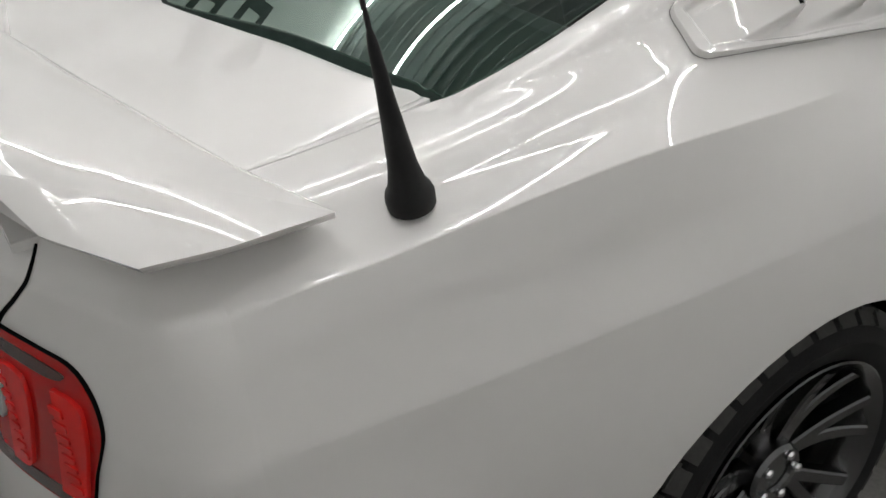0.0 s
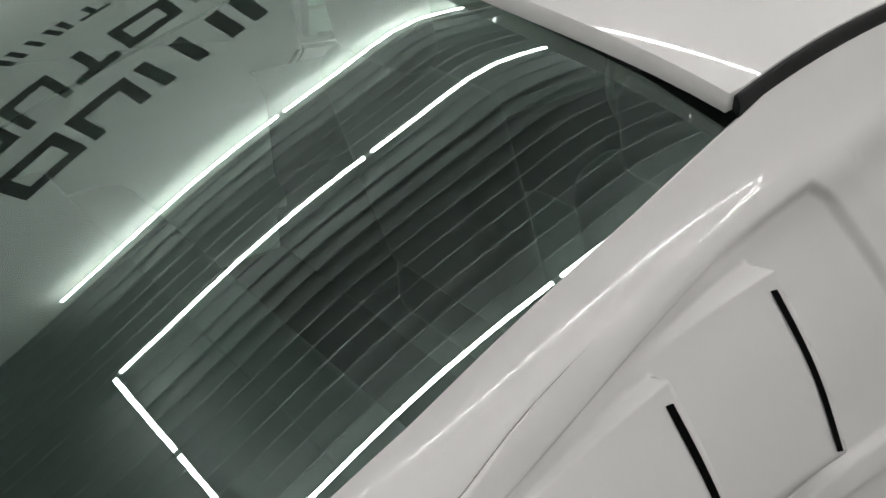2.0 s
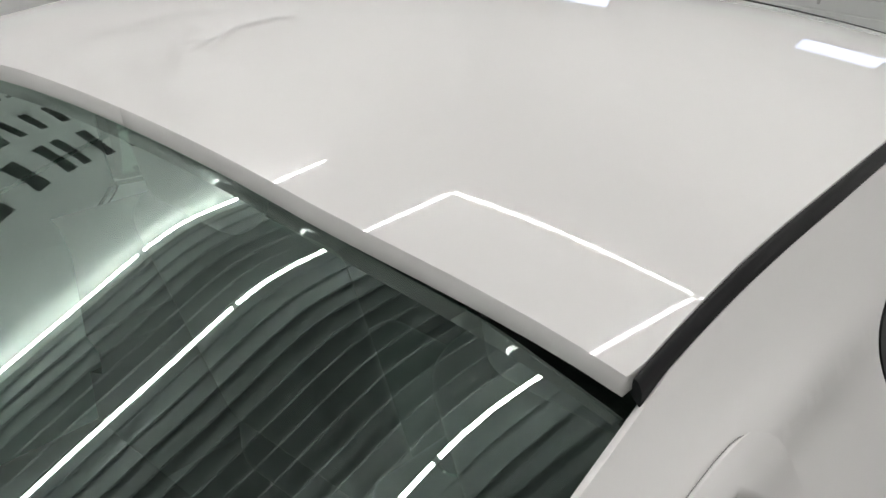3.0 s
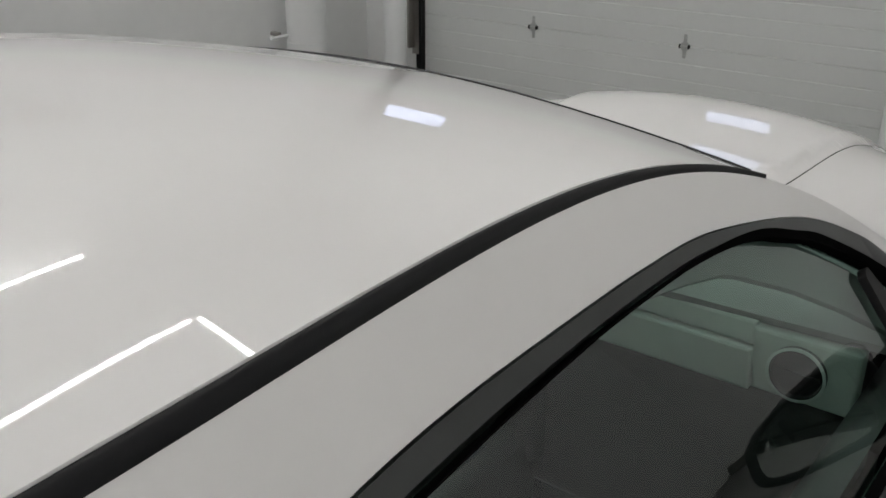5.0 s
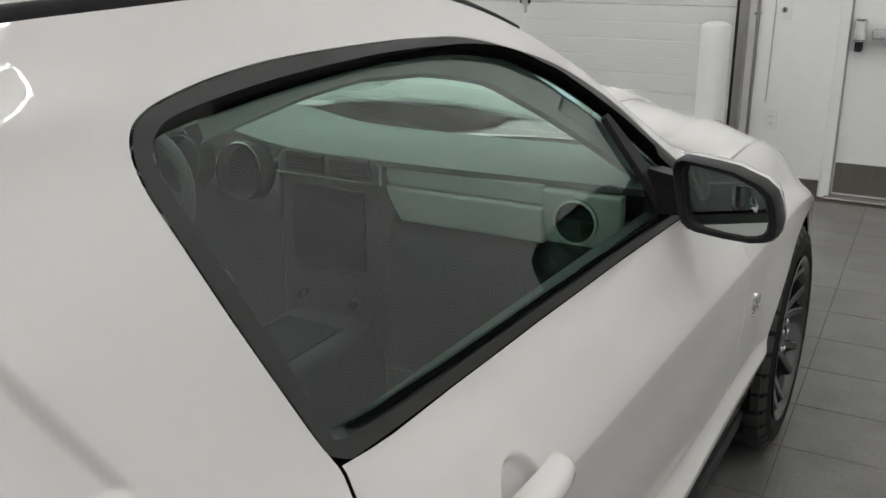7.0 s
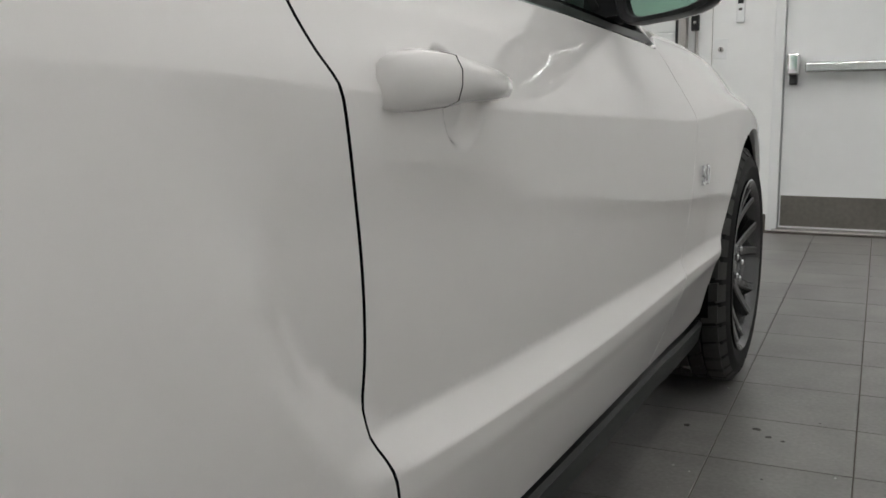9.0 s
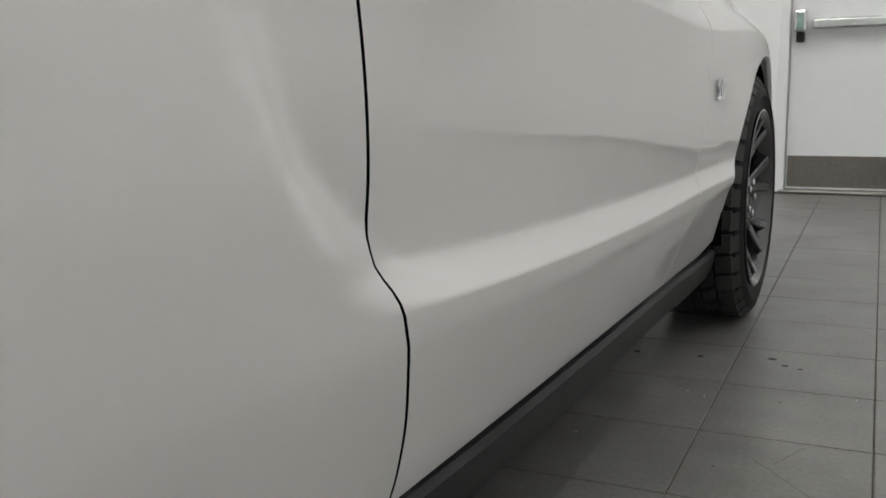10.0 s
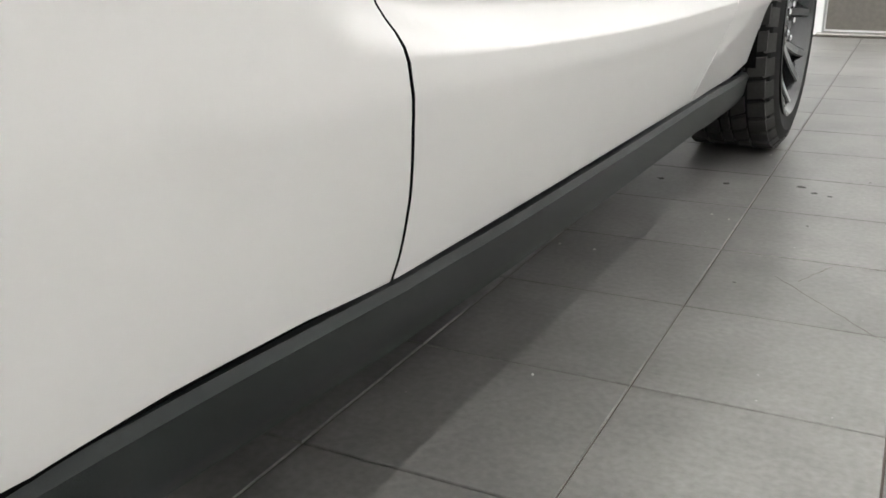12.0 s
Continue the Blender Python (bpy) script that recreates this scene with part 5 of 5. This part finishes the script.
# ---- door handles ----
def handle(sgn):
    pts = [(0.690, 0.844), (0.697, 0.845), (0.737, 0.848), (0.783, 0.849), (0.835, 0.848), (0.90, 0.846), (0.935, 0.845), (0.955, 0.844), (0.962, 0.844)]
    offs = [0.012, 0.026, 0.037, 0.043, 0.045, 0.043, 0.038, 0.027, 0.008]
    tall = [0.022, 0.027, 0.029, 0.027, 0.0215, 0.017, 0.0155, 0.013, 0.008]
    rows = []
    for (y, z), o, t in zip(pts, offs, tall):
        z, o = z - 0.003 - 0.012 * (y - 0.69), 1.08 * o
        xs = 0.5 * float(surf(0.70, s_at(0.70, 0.85))[0] + surf(0.96, s_at(0.96, 0.85))[0]) + (y - 0.83) * float(surf(0.96, s_at(0.96, 0.85))[0] - surf(0.70, s_at(0.70, 0.85))[0]) / 0.26
        rows.append([(sgn * (xs + o * f), y, z + t * g) for f, g in ((0.15, -0.8), (0.55, -1.0), (0.9, -0.75), (1.0, -0.2), (1.0, 0.35), (0.85, 0.85), (0.5, 1.0), (0.15, 0.8))])
    hd = part("door_handle", ring_loft(rows[3:]), PAINT, car, "white painted door handle", smooth=True, angle=60)
    part("handle_base", ring_loft(rows[:4]), PAINT, hd, smooth=True, angle=60)
    # gap between the two pieces
    ring = rows[3]
    cx_, cz_ = sum(p[0] for p in ring) / len(ring), sum(p[2] for p in ring) / len(ring)
    part("joint", ring_loft([[(cx_ + (x - cx_) * 1.012, y + d, cz_ + (z - cz_) * 1.012) for x, y, z in ring] for d in (-0.001, 0.001)]), BLACKHOLE, hd)


for sgn in (1, -1):
    handle(sgn)

# ---- door mirrors ----
def mirror(sgn):
    face = [(0.814, 1.060), (0.820, 1.074), (0.832, 1.081), (0.851, 1.0825), (0.90, 1.083), (0.940, 1.082), (0.994, 1.070), (1.015, 1.057), (1.024, 1.040), (1.032, 1.008), (1.030, 0.988), (1.022, 0.978), (1.010, 0.971), (0.986, 0.963), (0.932, 0.956), (0.875, 0.9520), (0.855, 0.954), (0.840, 0.963), (0.833, 0.978), (0.824, 1.012)]
    cx, cz = 0.925, 1.019
    yb = lambda x: 1.640 - 0.5 * (x - 0.84)

    def ring(k, dy, push=0.0):
        return [(sgn * (cx + (x - cx) * k), yb(x) + dy + push * (x - cx), cz + (z - cz) * k) for x, z in face]

    mr = part("door_mirror", ring_loft([ring(0.80, 0.008), ring(0.84, -0.002), ring(0.96, -0.004), ring(1.0, 0.006), ring(1.0, 0.046)], cap=False), TRIM, car, "black mirror housing with white cap", smooth=True, angle=40)
    part("cap", ring_loft([ring(1.0, 0.046), ring(0.99, 0.060), ring(0.95, 0.085), ring(0.80, 0.115), ring(0.5, 0.130), ring(0.1, 0.134)]), PAINT, mr, "white painted mirror cap", smooth=True, angle=70)
    bm = bmesh.new()
    f = bm.faces.new([bm.verts.new(p) for p in ring(0.81, 0.007)])
    part("glass", bm, MIRROR, mr, "mirror glass")
    # convex inset in the upper outer corner, with its dark edge
    ins = [(0.945, 1.056), (0.972, 1.056), (0.992, 1.047), (1.000, 1.030), (0.998, 1.012), (0.962, 1.008), (0.947, 1.020)]
    bm = bmesh.new()
    bm.faces.new([bm.verts.new((sgn * x, yb(x) + 0.0035, z)) for x, z in ins])
    part("inset_edge", bm, TRIM, mr)
    bm = bmesh.new()
    mx, mz = 0.972, 1.033
    rings_ = []
    for k, d in ((0.90, 0.0050), (0.6, 0.0038), (0.25, 0.0032)):
        rings_.append([(sgn * (mx + (x - mx) * k), yb(x) + d, mz + (z - mz) * k) for x, z in ins])
    part("inset_glass", ring_loft(rings_, bm), MIRROR, mr, smooth=True, angle=80)
    # foot and sail
    part("foot", ring_loft([[(sgn * 0.765, 1.66, 0.965), (sgn * 0.765, 1.78, 0.955), (sgn * 0.765, 1.77, 1.035), (sgn * 0.765, 1.67, 1.05)], [(sgn * 0.87, 1.655, 0.975), (sgn * 0.87, 1.73, 0.975), (sgn * 0.87, 1.72, 1.03), (sgn * 0.87, 1.66, 1.035)]]), TRIM, mr, smooth=True)
    return mr


for sgn in (1, -1):
    mirror(sgn)
    post = smooth_line([(1.60, 1.150), (1.615, 1.155), (1.635, 1.142), (1.70, 1.045), (1.73, 0.985)], 4) + smooth_line([(1.66, 0.985), (1.645, 1.03), (1.615, 1.10)], 4)
    panel("window_post", yz(post), RUBBER, car, "black rubber post before the quarter light", sides=(sgn,), out=0.002, depth=0.012, dy=0.02, ds=0.2)

# badge on the front wing
txt = bpy.data.curves.new("badge", "FONT")
txt.body, txt.size, txt.extrude, txt.bevel_depth = "5.0", 0.062, 0.003, 0.0012
tmp = new("badge_text", txt)
bpy.context.view_layer.update()
me = bpy.data.meshes.new_from_object(tmp.evaluated_get(bpy.context.evaluated_depsgraph_get()))
bpy.data.objects.remove(tmp)
me.materials.append(CHROME)
for sgn in (1, -1):
    b = new("wing_badge", me)
    b.parent = car
    b["label"] = "small chromed number badge"
    px, nn = surf(2.13, s_at(2.13, 0.645)), surf_normal(2.13, s_at(2.13, 0.645))
    if sgn > 0:
        b.matrix_local = Matrix.Translation(Vector(px) + Vector(nn) * 0.003) @ Matrix(((0, 0, 1, 0), (1, 0, 0, 0), (0, 1, 0, 0), (0, 0, 0, 1))) @ Matrix.Translation((-0.04, -0.02, 0))
    else:
        b.matrix_local = Matrix.Translation(Vector((-px[0], px[1], px[2])) - Vector((nn[0], 0, 0)) * 0.003) @ Matrix(((0, 0, -1, 0), (-1, 0, 0, 0), (0, 1, 0, 0), (0, 0, 0, 1))) @ Matrix.Translation((-0.04, -0.02, 0))

# ---- inside the car ----
# headliner, floor and trims keep the cabin dark
bm = bmesh.new()
rows = []
for y in np.linspace(0.36, 1.40, 14):
    rows.append([bm.verts.new((k * 0.56, y, float(surf(y, 11.0)[2]) - 0.035 + 0.02 * (1 - k * k))) for k in np.linspace(-1, 1, 9)])
for a, b in zip(rows, rows[1:]):
    for i in range(8):
        bm.faces.new((a[i], a[i + 1], b[i + 1], b[i]))
part("headliner", bm, LINING, car, "pale grey roof lining", smooth=True)
for sgn in (1, -1):
    # trim along the roof rail and down the windscreen pillar
    bm = bmesh.new()
    rows = []
    for y in np.linspace(0.66, 1.86, 36):
        low = float(np.interp(y, (0.66, 0.84, 0.96, 1.11, 1.20, 1.29, 1.44, 1.60, 1.75, 1.86), (1.262, 1.280, 1.285, 1.275, 1.260, 1.240, 1.172, 1.088, 1.000, 0.930)))
        top = low + 0.07
        x0, x1 = float(surf(y, s_at(y, low))[0]) - 0.055, float(surf(y, s_at(y, top))[0]) - 0.030
        rows.append([bm.verts.new((sgn * x, y + d, z)) for x, z, d in ((x0 - 0.03, low + 0.012, 0.01), (x0 - 0.008, low + 0.001, 0.0), (x0, low, 0.0), (x0 + 0.006, low + 0.006, 0.0), (x1, top, 0.0))])
    for a, b in zip(rows, rows[1:]):
        for i in range(4):
            bm.faces.new((a[i], a[i + 1], b[i + 1], b[i]))
    part("pillar_trim", bm, LINING, car, "grey trim along roof rail and windscreen pillar", smooth=True, angle=60)
part("cabin_floor", box(-0.74, 0.74, 0.35, 2.1, 0.245, 0.28), CARPET, car)
part("parcel_shelf", box(-0.64, 0.64, -0.86, -0.05, 0.905, 0.935, 0.01), CARPET, car, "dark parcel shelf")
for sgn in (1, -1):
    bm = bmesh.new()
    rows = []
    for y in np.linspace(0.45, 1.98, 24):
        zb = 0.965 - 0.02 * (y - 0.6)
        rows.append([bm.verts.new((sgn * x, y, z)) for x, z in ((0.765, zb), (0.735, zb - 0.005), (0.70, zb - 0.05), (0.70, 0.74), (0.655, 0.72), (0.655, 0.67), (0.71, 0.65), (0.71, 0.30))])
    for a, b in zip(rows, rows[1:]):
        for i in range(7):
            bm.faces.new((a[i], a[i + 1], b[i + 1], b[i]))
    part("door_lining", bm, SEAT, car, "black door lining with armrest", smooth=True, angle=50)

# dashboard: upper pad, pale panels, two round vents, centre stack
DASH_ROWS = [(2.06, 1.000), (1.90, 1.022), (1.80, 1.024), (1.755, 1.010), (1.738, 0.990), (1.745, 0.974)]
bm = bmesh.new()
rows = []
for x in np.linspace(-0.74, 0.74, 25):
    bow = -0.03 * (1 - (x / 0.74) ** 2)
    hump = 0.035 * math.exp(-((x + 0.37) / 0.17) ** 2)
    rows.append([bm.verts.new((x, y + bow, z + hump)) for y, z in DASH_ROWS])
for a, b in zip(rows, rows[1:]):
    for i in range(len(DASH_ROWS) - 1):
        bm.faces.new((a[i], b[i], b[i + 1], a[i + 1]))
part("dash_pad", bm, DASH, car, "dark soft dashboard top", smooth=True, angle=60)
part("dash_lower", box(-0.70, 0.70, 1.73, 1.98, 0.45, 0.86, 0.05, 4), SEAT, car, "dark lower dashboard", smooth=True)
def dash_board(x0, x1, z0, z1, name, mat, label, y=1.705, slant=0.03):
    outline = [(x0 + slant, z0), (x1, z0), (x1, z1), (x0 - 0.01, z1), (x0, z0 + 0.6 * (z1 - z0))]
    return part(name, prism(outline, 0.03, Matrix(((1, 0, 0, 0), (0, 0, -1, y + 0.03), (0, 1, 0, 0), (0, 0, 0, 1))), bevel=0.006), mat, car, label)
dash_board(0.156, 0.534, 0.853, 0.930, "glove_panel", DASHLIGHT, "pale grey dash panel before the passenger", y=1.715)
dash_board(0.150, 0.534, 0.933, 0.978, "glove_panel_upper", DASHLIGHT, "pale grey upper dash panel", y=1.722, slant=0.0)
dash_board(0.538, 0.70, 0.858, 0.970, "vent_panel", DASHLIGHT, "pale grey end panel with a round vent", y=1.72, slant=0.0)
cs = part("centre_stack", box(-0.165, 0.145, 1.70, 1.80, 0.52, 0.995, 0.03, 4), SEAT, car, "dark centre stack with vents and radio", smooth=True)
part("trim_strip", box(-0.15, 0.146, 1.688, 1.702, 0.934, 0.941, 0.002), BRIGHT, cs, "bright metal strip under the vents")
part("trim_end", box(0.140, 0.147, 1.688, 1.702, 0.9345, 0.985, 0.002), BRIGHT, cs, "bright metal end of the strip")
for x0, x1 in ((-0.12, -0.01), (0.005, 0.115)):
    v = part("vent", box(x0, x1, 1.692, 1.702, 0.947, 0.990, 0.003), RUBBER, cs)
    for k in range(4):
        part("vane", box(x0 + 0.006, x1 - 0.006, 1.688, 1.693, 0.953 + k * 0.010, 0.955 + k * 0.010), SILL, v)
    part("vane_tab", box((x0 + x1) / 2 - 0.008, (x0 + x1) / 2 + 0.008, 1.684, 1.689, 0.967, 0.970), CHROME, v)
part("radio", box(-0.11, 0.10, 1.692, 1.703, 0.72, 0.915, 0.004), TRIM, cs)
for k in range(6):
    part("button", box(-0.095 + k * 0.032, -0.072 + k * 0.032, 1.686, 1.692, 0.708, 0.716, 0.001), TRIM, cs)
for x in (-0.08, 0.075):
    part("knob", lathe([(0.014, 0), (0.014, 0.018), (0.011, 0.022), (0.0005, 0.023)], 20, pose(x, 1.690, 0.64, 90)), TRIM, cs, "small black knob")
for x, z in ((-0.62, 0.911), (0.608, 0.911)):
    v = part("round_vent", lathe([(0.047, 0), (0.047, 0.010), (0.041, 0.013), (0.039, 0.004), (0.0005, 0.002)], 36, pose(x, 1.722, z, 90)), TRIM, car, "round air vent with a chromed ring", smooth=True)
    part("ring", lathe([(0.047, 0.010), (0.0475, 0.013), (0.043, 0.0145), (0.0425, 0.011)], 36, pose(x, 1.722, z, 90), closed=True), RING, v, "bright ring", smooth=True)
    part("vane", box(x - 0.036, x + 0.036, 1.712, 1.716, z - 0.003, z + 0.003), SILL, v)
# gauges and steering wheel
for x in (-0.238, -0.43):
    gz = part("gauge", lathe([(0.070, 0), (0.070, 0.05), (0.064, 0.055), (0.062, 0.02), (0.0005, 0.02)], 36, pose(x, 1.71, 0.925, 80)), RUBBER, car, "round black gauge in a bright ring", smooth=True)
    part("ring", lathe([(0.069, 0.052), (0.071, 0.056), (0.067, 0.058), (0.066, 0.054)], 36, pose(x, 1.71, 0.925, 80), closed=True), BRIGHT, gz, smooth=True)
wm = pose(-0.37, 1.42, 0.87, 66, 0, 0)
sw = part("steering_wheel", tube([wm @ Vector((0.185 * math.cos(a), 0.185 * math.sin(a), 0)) for a in np.linspace(0, 2 * math.pi, 41)], 0.015, 10, cap=False), SEAT, car, "black leather steering wheel", smooth=True)
part("boss", lathe([(0.065, -0.03), (0.07, 0.0), (0.05, 0.02), (0.0005, 0.025)], 24, wm), SEAT, sw, smooth=True)
for a in (0.0, math.pi, -2.0, -1.14):
    part("spoke", tube([wm @ Vector((0.05 * math.cos(a), 0.05 * math.sin(a), 0)), wm @ Vector((0.18 * math.cos(a), 0.18 * math.sin(a), 0))], 0.012, 8), STEEL, sw)
# console with gear lever
co = part("console", box(-0.12, 0.12, 0.65, 1.76, 0.28, 0.60, 0.03, 4), SEAT, car, "black centre console with gear lever", smooth=True)
part("console_trim", box(-0.085, 0.085, 1.10, 1.62, 0.598, 0.604, 0.002), SILL, co, "dark console plate")
part("gear_boot", lathe([(0.055, 0), (0.042, 0.03), (0.022, 0.07), (0.012, 0.09)], 20, Matrix.Translation((0.0, 1.32, 0.603))), SEAT, co, smooth=True)
part("gear_lever", lathe([(0.008, 0.0), (0.008, 0.10), (0.016, 0.115), (0.025, 0.135), (0.026, 0.155), (0.019, 0.172), (0.0005, 0.177)], 24, Matrix.Translation((0.0, 1.32, 0.645))), SEAT, co, "black round gear knob", smooth=True)
part("gear_ring", lathe([(0.020, 0.104), (0.028, 0.112), (0.028, 0.122), (0.021, 0.126)], 24, Matrix.Translation((0.0, 1.32, 0.645)), closed=True), BRIGHT, co, "bright ring under the gear knob", smooth=True)
part("hand_brake", tube([(0.06, 0.95, 0.62), (0.06, 1.20, 0.66), (0.06, 1.28, 0.665)], [0.016, 0.014, 0.012], 12), CHROME, co, "chrome-tipped handbrake", smooth=True)
for y in (0.80, 0.90):
    part("cup_ring", lathe([(0.040, 0), (0.043, 0.004), (0.040, 0.008), (0.037, 0.004)], 28, Matrix.Translation((-0.03, y, 0.60)), closed=True), CHROME, co, smooth=True)


def seat(x, y):
    st = part("seat_cushion", box(x - 0.26, x + 0.26, y, y + 0.52, 0.30, 0.52, 0.07, 5), SEAT, car, "black leather front seat", smooth=True, angle=80)
    bm = box(-0.25, 0.25, -0.07, 0.07, 0, 0.62, 0.06, 5)
    bmesh.ops.transform(bm, matrix=pose(x, y + 0.06, 0.47, 18, 0, 0), verts=bm.verts)
    part("backrest", bm, SEAT, st, smooth=True, angle=80)
    bm = box(-0.13, 0.13, -0.05, 0.05, 0, 0.17, 0.045, 5)
    bmesh.ops.transform(bm, matrix=pose(x, y - 0.15, 1.08, 14, 0, 0), verts=bm.verts)
    part("headrest", bm, SEAT, st, smooth=True, angle=80)


seat(0.37, 0.70)
seat(-0.37, 0.70)
bm = box(-0.58, 0.58, 0.05, 0.45, 0.40, 0.55, 0.06, 4)
box(-0.58, 0.58, -0.10, 0.08, 0.50, 0.92, 0.06, 4, bm=bm)
part("rear_bench", bm, SEAT, car, "black rear bench", smooth=True, angle=80)
# rear-view mirror and wipers
rv = part("inner_mirror", box(-0.12, 0.12, 1.50, 1.525, 1.19, 1.25, 0.010, 3), TRIM, car, "black inner rear-view mirror", smooth=True)
part("stalk", tube([(0, 1.52, 1.23), (0, 1.60, 1.29)], 0.008, 8), TRIM, rv)

# ---- floor tiles ----
PITCH, JOINTW, X0, Y0 = 0.3085, 0.003, 0.946, 2.062
TURN = radians(1.6)


def tile_mesh(name):
    bm = box(-PITCH / 2 + JOINTW / 2, PITCH / 2 - JOINTW / 2, -PITCH / 2 + JOINTW / 2, PITCH / 2 - JOINTW / 2, -0.0034, 0.0, 0)
    top_edges = [e for e in bm.edges if all(v.co.z > -0.001 for v in e.verts)]
    bmesh.ops.bevel(bm, geom=top_edges, offset=0.0012, segments=1, affect="EDGES")
    me = bpy.data.meshes.new(name)
    bm.to_mesh(me)
    bm.free()
    me.materials.append(TILE)
    return me


tile_me = tile_mesh("tile")
rest_v, rest_f = [], []
proto = [tuple(v.co) for v in tile_me.vertices]
proto_f = [tuple(p.vertices) for p in tile_me.polygons]
rng = random.Random(3)
ct, st_ = math.cos(TURN), math.sin(TURN)
for i in range(-18, 14):
    for j in range(-25, 14):
        lx, ly = (i + 0.5) * PITCH, (j + 0.5) * PITCH
        x, y = X0 + lx * ct - ly * st_, Y0 + lx * st_ + ly * ct
        if not (WEST + 0.1 < x < EAST - 0.1 and SOUTH + 0.1 < y < NORTH - 0.12):
            continue
        dz = rng.uniform(-0.0006, 0.0)
        tz = rng.uniform(-0.001, 0.001)
        if 0.45 < x < 2.7 and 0.4 < y < NORTH:
            t = new("tile", tile_me)
            t.parent = floor
            t.location, t.rotation_euler = (x, y, dz), (0, tz * 0.5, TURN + tz)
        else:
            o = len(rest_v)
            rest_v += [(x + px * ct - py * st_, y + px * st_ + py * ct, pz + dz) for px, py, pz in proto]
            rest_f += [tuple(o + k for k in f) for f in proto_f]
rest = link_mesh("far_tiles", rest_v, rest_f, TILE, floor, smooth=False)
rest["kind"] = "stuff"


# a crack across one tile, dirt spots and pale chips on the floor
def strip(name, points, wide, mat, label):
    bm = bmesh.new()
    rows = []
    for k, (x, y) in enumerate(points):
        x1, y1 = points[min(k + 1, len(points) - 1)]
        x0, y0 = points[max(k - 1, 0)]
        n = Vector((y0 - y1, x1 - x0)).normalized() * wide * (0.5 if 0 < k < len(points) - 1 else 0.15)
        rows.append([bm.verts.new((x + n.x, y + n.y, 0.0006)), bm.verts.new((x - n.x, y - n.y, 0.0006))])
    for a, b in zip(rows, rows[1:]):
        bm.faces.new((a[0], a[1], b[1], b[0]))
    return part(name, bm, mat, floor, label)


def wander(a, b, n, amount):
    return [(a[0] + (b[0] - a[0]) * k / n + rng.uniform(-amount, amount), a[1] + (b[1] - a[1]) * k / n + rng.uniform(-amount, amount)) for k in range(n + 1)]


strip("crack", wander((1.068, 1.648), (1.257, 1.433), 12, 0.002), 0.0014, GROUT, "thin crack in a tile")
strip("crack", wander((1.107, 1.631), (1.152, 1.745), 7, 0.002), 0.0012, GROUT, "thin crack in a tile")


def blob(x, y, r, high, n=9):
    bm = bmesh.new()
    low = [bm.verts.new((x + r * rng.uniform(0.6, 1.2) * math.cos(2 * math.pi * k / n), y + r * rng.uniform(0.6, 1.2) * math.sin(2 * math.pi * k / n), 0.0004)) for k in range(n)]
    top = bm.verts.new((x, y, high))
    for k in range(n):
        bm.faces.new((low[k], low[(k + 1) % n], top))
    return bm


for x, y in ((0.886, 1.976), (0.926, 1.954), (0.845, 1.107), (0.742, 1.647), (0.671, 1.65), (0.90, 2.6), (1.22, 2.05)):
    tagged(part("paint_chip", blob(x, y, 0.0028, 0.003, 6), CHIP), "tiny pale chip lying on the floor tiles", "chip", "chips on the floor")
for x, y, r in ((1.077, 1.976, 0.004), (1.013, 1.587, 0.003), (0.857, 2.25, 0.010), (0.705, 2.231, 0.010), (1.02, 2.29, 0.012), (1.055, 2.245, 0.009), (1.09, 2.23, 0.006), (1.35, 2.62, 0.012), (1.16, 2.4, 0.004)):
    tagged(part("dirt_spot", blob(x, y, r, 0.0008), DIRT), "small dark dirt spot on the floor tiles", "dirt", "dirt on the floor")
